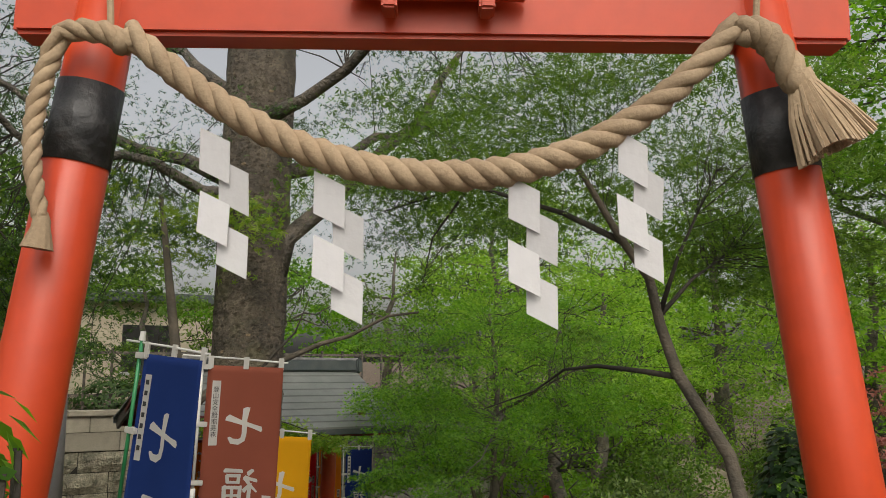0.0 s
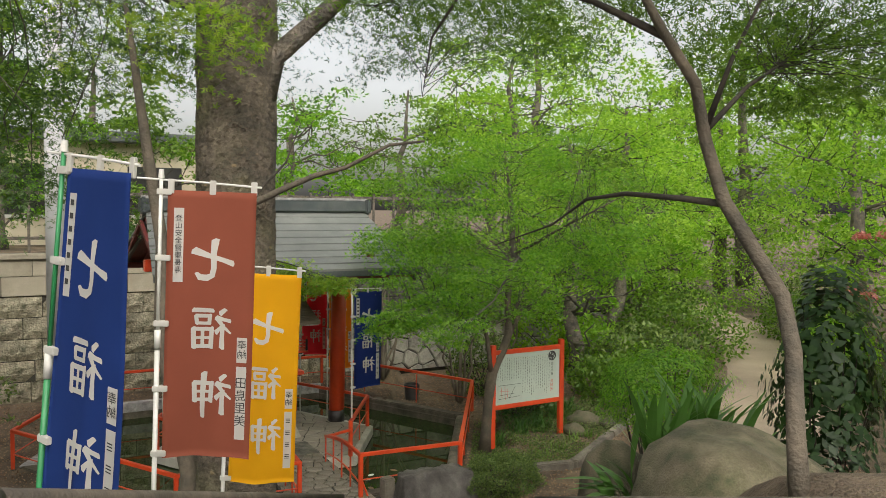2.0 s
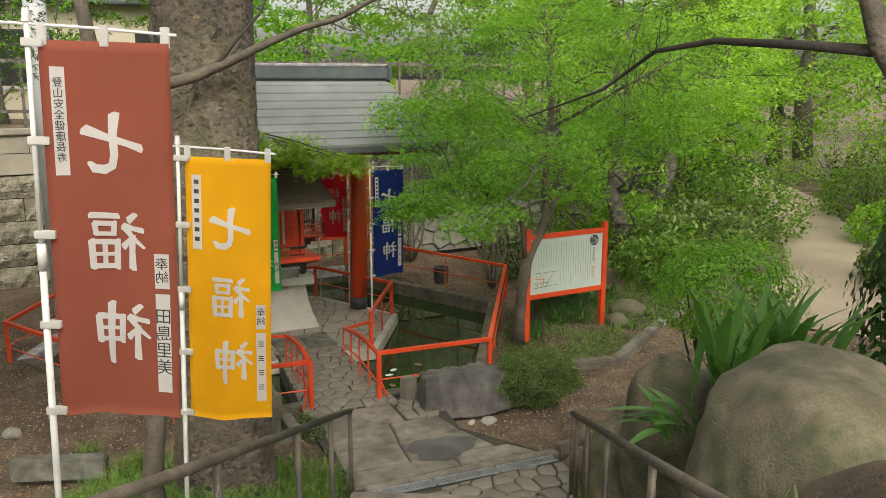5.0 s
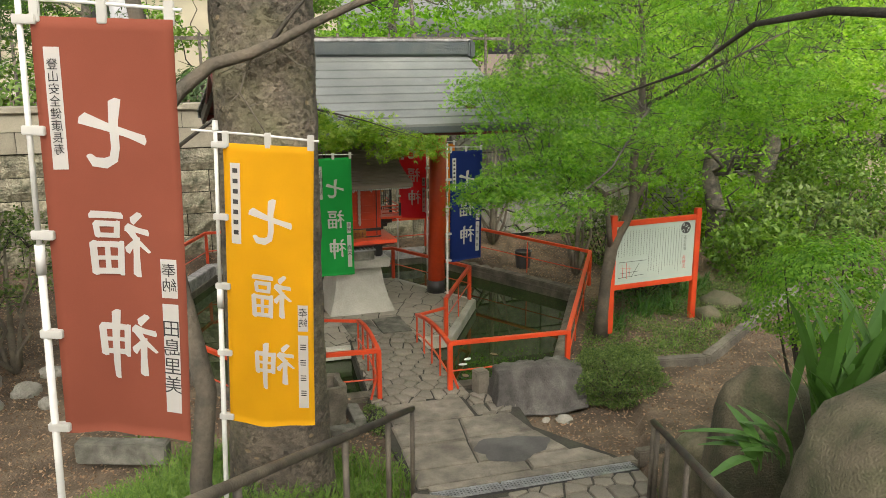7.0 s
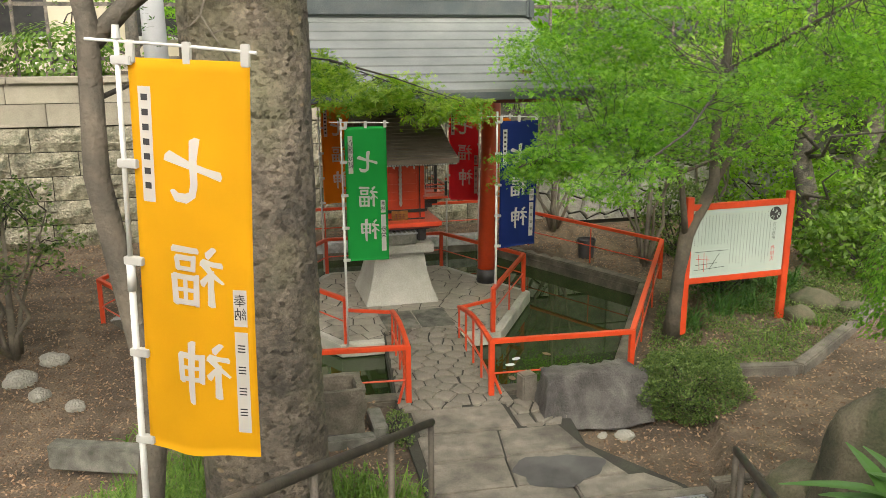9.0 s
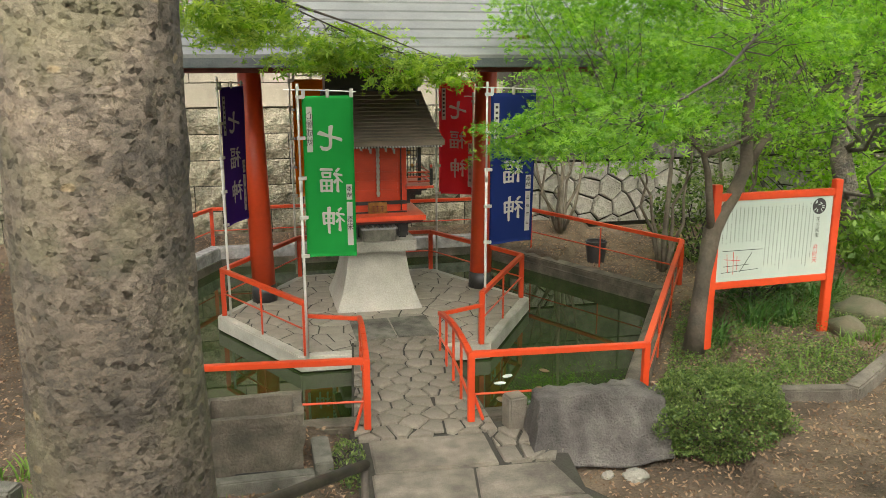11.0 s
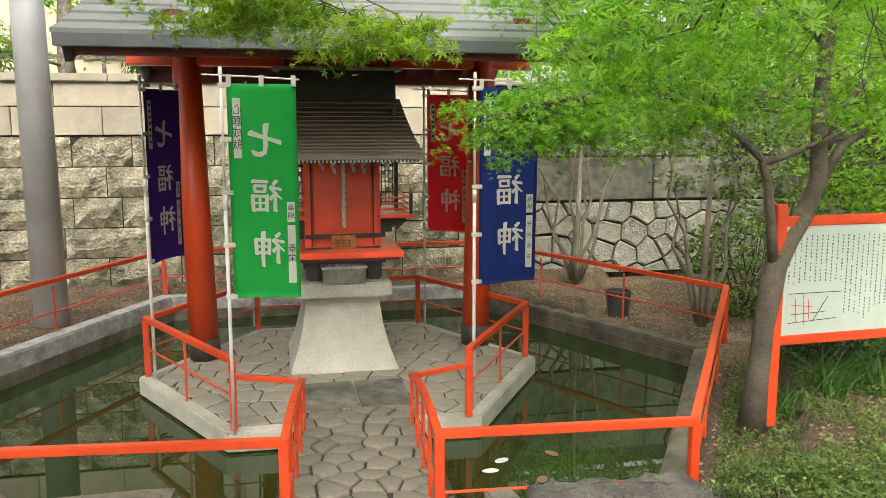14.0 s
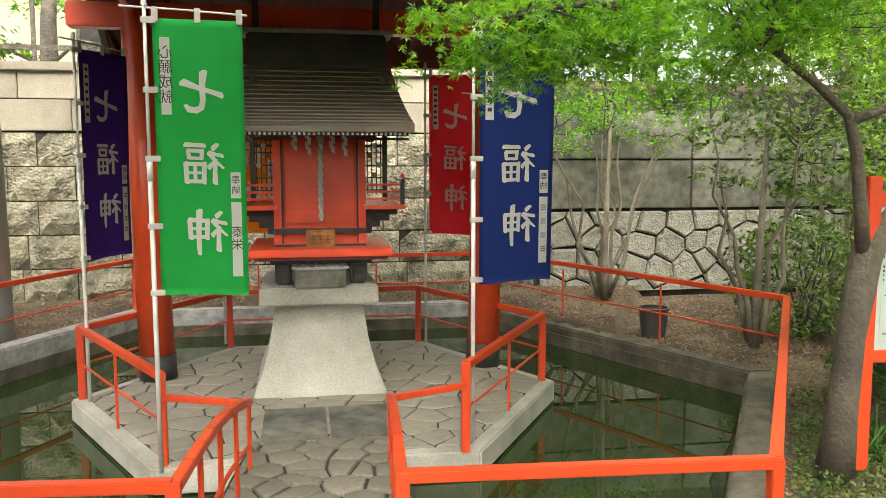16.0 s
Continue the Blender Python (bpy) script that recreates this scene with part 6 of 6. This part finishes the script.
for k, (x, y, z, h, r, leaf, low, size) in enumerate(FAR):
    # trees beyond x = 10 take the leaf colour with sunlight painted in
    far_tree(x, y, z, h, r, SUNLIT_LEAF if x > 10 and leaf is not DARK_LEAF else leaf, 40 + k, size=size, low=low, sprays=150 if k < 2 else 40 if y > 19 and x < 11 else 85, leaves=120)
far_tree(-0.6, 11.3, 0.1, 6.3, 1.9, MID_LEAF, 88, size=0.075, low=0.56, sprays=150, leaves=130)
far_tree(13.2, 8.2, 0.5, 3.2, 1.2, PINK_LEAF, 90, size=0.08, low=0.4, sprays=26, label="small tree with pinkish red young leaves", name="red_leaved_tree")
for k, (x, y, r, h) in enumerate(((10.8, 12.6, 0.9, 0.8), (12.2, 13.4, 1.2, 1.2), (12.2, 14.9, 1.1, 1.0), (15.0, 15.2, 1.6, 1.6), (15.4, 17.4, 1.8, 2.0), (12.0, 16.2, 1.2, 1.4), (20.8, 13.6, 1.6, 1.6), (-2.6, 13.2, 1.1, 1.0), (-3.6, 11.2, 1.2, 1.1), (-2.4, 15.4, 1.0, 1.0), (18.0, 19.8, 1.9, 2.4), (17.6, 13.0, 1.0, 1.0), (20.2, 15.8, 1.2, 1.3), (22.6, 17.4, 1.4, 1.6), (23.2, 22.8, 2.4, 2.6), (14.4, 15.0, 1.2, 1.4), (14.6, 10.6, 0.9, 0.8), (25.5, 21.0, 2.2, 2.2), (-4, 8, 1.3, 1.4))):
    MOUNDS.append((x, y, r, h))
for k in range(26):
    a = 2 * math.pi * k / 26
    far_tree(3 + 46 * math.cos(a) + 3 * math.sin(7 * k), 10 + 46 * math.sin(a), 0, 12 + 2.5 * math.sin(k * 2.3), 5.2, (MID_LEAF, DARK_LEAF, MAPLE_LEAF)[k % 3], 120 + k, sprays=34, leaves=70, size=0.5, low=0.05, label="distant dense green tree on the skyline")

# multi-stemmed shrubs behind the pond
def stems(name, label, x, y, z, n, height, lean, crown, leaf, size, seed, bark=BARK_PALE, r=0.028):
    rg = np.random.default_rng(seed)
    limbs = []
    for k in range(n):
        a = 2 * math.pi * k / n + rg.random()
        q = np.array((x + lean * math.cos(a), y + lean * math.sin(a) * 0.7, z + height * rg.uniform(0.8, 1.1)))
        limbs.append((wander((x + 0.06 * math.cos(a), y + 0.06 * math.sin(a), z), q, 6, 0.05, rg), r))
    return tree(name, label, [(x, y, z - 0.05), (x, y, z + 0.3), (x + 0.05, y, z + height)], [r * 1.6, r * 1.3, r * 0.5], limbs, [crown], bark, leaf, size, seed, lobes=1, twig=0.005)


stems("shrub_tree", "many-stemmed shrub with bare lower stems at the wall", 7.5, 16.1, 0.1, 8, 2.2, 0.75, ((7.5, 15.9, 2.45), (1.3, 0.8, 0.75), 46, 0.4, 110), MAPLE_LEAF, 0.055, 201)
stems("young_tree", "young pale-barked tree behind the pond", 7.95, 13.65, 0.08, 4, 2.0, 0.5, ((8.1, 13.7, 1.9), (0.75, 0.6, 0.8), 30, 0.3, 70), SHRUB_LEAF, 0.065, 202, r=0.03)
stems("young_tree", "leafy evergreen shrub in the corner by the wall", 10.2, 15.6, 0.1, 5, 2.6, 0.8, ((10.2, 15.5, 1.9), (1.2, 0.9, 1.0), 26, 0.4, 90), SHRUB_LEAF, 0.08, 203)
stems("garden_shrub", "leafy green shrub on the bank by the pond", -0.1, 12.0, 0.1, 6, 1.4, 0.5, ((-0.1, 12.0, 1.4), (0.75, 0.75, 0.6), 26, 0.32, 100), SHRUB_LEAF, 0.06, 204)


def shrub(name, label, centre, radii, count, leaf, size, seed, up=0.5, core=True):
    """A dense shrub: leaves over a lumpy dome, woody stems within."""
    rg = np.random.default_rng(seed)
    base = Vector((centre[0], centre[1], ground_at(centre[0], centre[1])))
    ob = thing(name, Matrix.Translation(base), label, "shrub")
    d = rg.normal(size=(count, 3))
    d /= np.linalg.norm(d, axis=1)[:, None]
    bumps = np.array([1 + 0.34 * noise.noise(Vector(v) * 2.4 + Vector((seed, 0, 0))) + 0.16 * noise.noise(Vector(v) * 6) for v in d])
    p = np.array(centre) + d * np.array(radii) * (bumps * (0.72 + 0.28 * rg.random(count) ** 0.5))[:, None]
    p = p[p[:, 2] > base.z + 0.02]
    leaf_cloud("foliage", p - np.array(base), size, leaf, ob, 1, up=up, seed=seed)
    bm = bmesh.new()
    for k in range(14):
        q = np.array(centre) + d[k] * np.array(radii) * 0.8
        q[2] = max(q[2], base.z + 0.15)
        tube([Vector(c) - base for c in wander((base.x, base.y, base.z), q, 4, 0.03, rg)], [0.016, 0.013, 0.01, 0.008, 0.005], 5, bm, cap=False)
    tagged(part("branch_work", bm, BRANCH, ob), kind="stuff")
    return ob


shrub("azalea", "clipped round azalea bush beside the grey rock", (6.15, 9.43, 0.12), (0.52, 0.43, 0.35), 26000, SHRUB_LEAF, 0.026, 301, up=0.8)
shrub("nandina", "airy bright green bush on the bank behind the boulder", (6.48, 6.9, 1.76), (0.68, 0.6, 0.46), 11000, MAPLE_LEAF, 0.036, 302)
shrub("camellia", "dark glossy evergreen bush above the boulder", (7.55, 5.8, 1.85), (0.5, 0.5, 1.3), 2600, GLOSSY_LEAF, 0.11, 303, up=0.2)
shrub("weed_clump", "small leafy weeds beside the stone basin kerb", (3.42, 9.42, 0.06), (0.13, 0.26, 0.13), 900, SHRUB_LEAF, 0.026, 309)
shrub("low_shrub", "low dark shrub at the edge of the bed", (8.35, 12.25, 0.3), (0.5, 0.5, 0.4), 2600, DARK_LEAF, 0.06, 304)
shrub("low_shrub", "low green shrub beside the far wall", (9.0, 14.6, 0.5), (0.7, 0.6, 0.6), 3200, SHRUB_LEAF, 0.07, 305)
shrub("terrace_shrub", "green shrub on the terrace above the wall", (-0.4, 17.9, 3.0), (1.1, 0.3, 0.55), 2600, MID_LEAF, 0.09, 306)
shrub("terrace_shrub", "green shrub on the terrace above the wall", (2.6, 17.9, 2.95), (0.9, 0.3, 0.4), 2000, DARK_LEAF, 0.09, 307)
shrub("gate_shrub", "leafy twig of a shrub beside the torii column", tuple(sv(1.04, -0.57, 3.6)), (0.07, 0.08, 0.08), 60, MAPLE_LEAF, 0.05, 308)


for k, (x, y, r, h) in enumerate(MOUNDS):
    # every third shrub has the sunlight painted into its leaf colour
    shrub("grove_shrub", "rounded leafy green shrub in the grove", (x, y, h * 0.45), (r, r, h * 0.62), 3000, (MID_LEAF, SHRUB_LEAF, SUNLIT_LEAF)[k % 3], 0.11, 320 + k)


def blades(name, label, places, length, width, mat, seed, arch=0.6, kind="stuff", category="grass", segments=3, aim=None, lance=False):
    """Arching strap leaves or grass blades, from (x, y, z) feet."""
    rg = np.random.default_rng(seed)
    verts, faces = [], []
    for x, y, z in places:
        a, l = rg.random() * 2 * math.pi, length * rg.uniform(0.55, 1.2)
        d, side = np.array((math.cos(a), math.sin(a), 0)), np.array((-math.sin(a), math.cos(a), 0))
        lean = arch * rg.uniform(0.3, 1.2)
        if aim is not None:
            a = aim + rg.normal() * 0.7
            d, side = np.array((math.cos(a), math.sin(a), 0)), np.array((-math.sin(a), math.cos(a), 0))
        first = len(verts)
        for k in range(segments + 1):
            t = k / segments
            c = np.array((x, y, z)) + d * l * lean * t * t + np.array((0, 0, l * (t - 0.45 * lean * t * t)))
            w = width * (0.5 + 1.4 * t) * (1 - t) + width * 0.06
            if lance:
                w = width * math.sin(math.pi * max(0.0, (t - 0.1) / 0.9)) ** 0.85 + 0.004
            verts += [tuple(c - side * w), tuple(c + np.array((0, 0, -0.12 * w))), tuple(c + side * w)]
        for k in range(segments):
            i = first + 3 * k
            faces += [(i, i + 1, i + 4, i + 3), (i + 1, i + 2, i + 5, i + 4)]
    ob = mesh_of(name, verts, faces, mat)
    return tagged(ob, label, category, kind=kind)


def patch(n, seed, test, x0, x1, y0, y1, lift=-0.01):
    rg = np.random.default_rng(seed)
    out = []
    while len(out) < n:
        x, y = rg.uniform(x0, x1), rg.uniform(y0, y1)
        if test(x, y):
            out.append((x, y, ground_at(x, y) + lift))
    return out


def on_left_bank(x, y):
    s, v = 0.486 * x + 0.874 * y, 0.874 * x - 0.486 * y
    return 2.0 < s < 8.9 and -3.0 < v < -0.96 and math.hypot(x - 2.31, y - 7.84) > 0.42 and noise.noise(Vector((x * 1.3, y * 1.3, 0))) > -0.35


def in_bed(x, y):
    return y > 9.7 + 0.16 * abs(x - 7) and (x - 5.79) * 0.84 - (y - 9.87) * 0.54 > 0.08 and x - 8.9 < (y - 10.5) * 1.5 and y < 12.6 and noise.noise(Vector((x * 1.6, y * 1.6, 3))) > -0.25


blades("grass", "tufts of fresh green grass on the bank beside the stairs", patch(13000, 1, on_left_bank, -1.5, 4.2, 1.5, 9.8), 0.26, 0.008, GRASS, 1)
leaf_cloud("ground_cover", np.array(patch(17000, 2, on_left_bank, -1.5, 4.2, 1.5, 9.8)) + np.random.default_rng(8).random((17000, 3)) * (0, 0, 0.25), 0.045, GRASS, lobes=3, seed=11)
tagged(bpy.data.objects["ground_cover"], "low leafy weeds on the bank beside the stairs", "ground cover", kind="stuff")
bed_cover = leaf_cloud("bed_cover", np.array(patch(24000, 3, in_bed, 5.8, 10.5, 9.6, 12.6)) + np.random.default_rng(9).random((24000, 3)) * (0, 0, 0.13), 0.03, SHRUB_LEAF, lobes=1, seed=12)
tagged(bed_cover, "low creeping plants in the bed by the notice board", "ground cover", kind="stuff")


def on_right_edge(x, y):
    s, v = 0.486 * x + 0.874 * y, 0.874 * x - 0.486 * y
    return 2.4 < s < 9.0 and 1.02 < v < 1.5


blades("weed", "weeds along the boulder side of the stairs", patch(1500, 5, on_right_edge, 1.5, 6, 1, 8), 0.2, 0.007, GRASS, 5)
for k, (x, y, n, l) in enumerate(((7.35, 11.35, 70, 0.42), (7.75, 11.4, 80, 0.45), (8.15, 11.4, 70, 0.42), (8.9, 11.9, 70, 0.4), (9.3, 12.2, 70, 0.4), (7.35, 10.25, 26, 0.18), (7.8, 10.45, 26, 0.18), (8.3, 10.75, 26, 0.2), (8.6, 10.7, 30, 0.22), (6.95, 10.1, 20, 0.16), (1.35, 9.75, 26, 0.2))):
    rg = np.random.default_rng(60 + k)
    blades("lily_clump", "clump of arching green strap leaves in the bed" if l > 0.3 else "small tuft of bright green grass in the bed",
           [(x + rg.normal() * 0.07, y + rg.normal() * 0.07, ground_at(x, y) - 0.01) for _ in range(n)], l, 0.011, STRAP if l > 0.3 else GRASS, 60 + k, arch=1.0, kind="stuff", category="plant", segments=5)
for k, (x, y, z, n, l, aim, arch) in enumerate(((5.08, 5.45, 1.4, 26, 0.92, None, 0.45), (5.4, 5.38, 1.42, 28, 0.95, None, 0.5), (5.72, 5.4, 1.35, 18, 0.9, None, 0.6), (4.66, 5.42, 1.36, 13, 0.4, radians(165), 1.1))):
    rg = np.random.default_rng(80 + k)
    clump = thing("aspidistra", pose(x, y, z), "clump of broad green aspidistra leaves beside the boulder", "plant")
    for i in range(n):
        leaf = blades("leaf", "", [(rg.normal() * 0.1, rg.normal() * 0.08, 0.0)], l, 0.034, STRAP, 800 + 50 * k + i, arch=arch, kind="", category="", segments=8, aim=aim, lance=True)
        leaf.parent = clump


def is_soil(x, y):
    s, v = 0.486 * x + 0.874 * y, 0.874 * x - 0.486 * y
    return not inside(inset(POND, -0.03), np.array(x), np.array(y)) and not (abs(v) < 1.05 and s < 8.8) and not (3.4 < x < 5.05 and 7.2 < y < 10.1) and y < 16.85


litter = leaf_cloud("leaf_litter", np.array(patch(64000, 7, is_soil, -3, 11, 6.8, 16.9, 0.012)), 0.034, DEAD_LEAF, lobes=1, up=2.2, seed=13)
tagged(litter, "scattered dry brown fallen leaves on the soil", "leaf litter", kind="stuff")
for k, (x, y) in enumerate(((5.0, 11.1), (5.12, 11.25), (5.3, 10.9), (4.9, 10.75), (5.5, 11.3))):
    bm = bmesh.new()
    bmesh.ops.create_circle(bm, cap_ends=True, segments=12, radius=0.045)
    pad = link("floating_leaf", bm, PAPER if k < 2 else DEAD_LEAF)
    pad.matrix_world = pose(x, y, WATER + 0.004, 0, 0, 30 * k) @ Matrix.Diagonal((1.3, 0.8, 1, 1))
    tagged(pad, "pale fallen leaf floating on the pond", "leaf", "leaves floating on the pond")
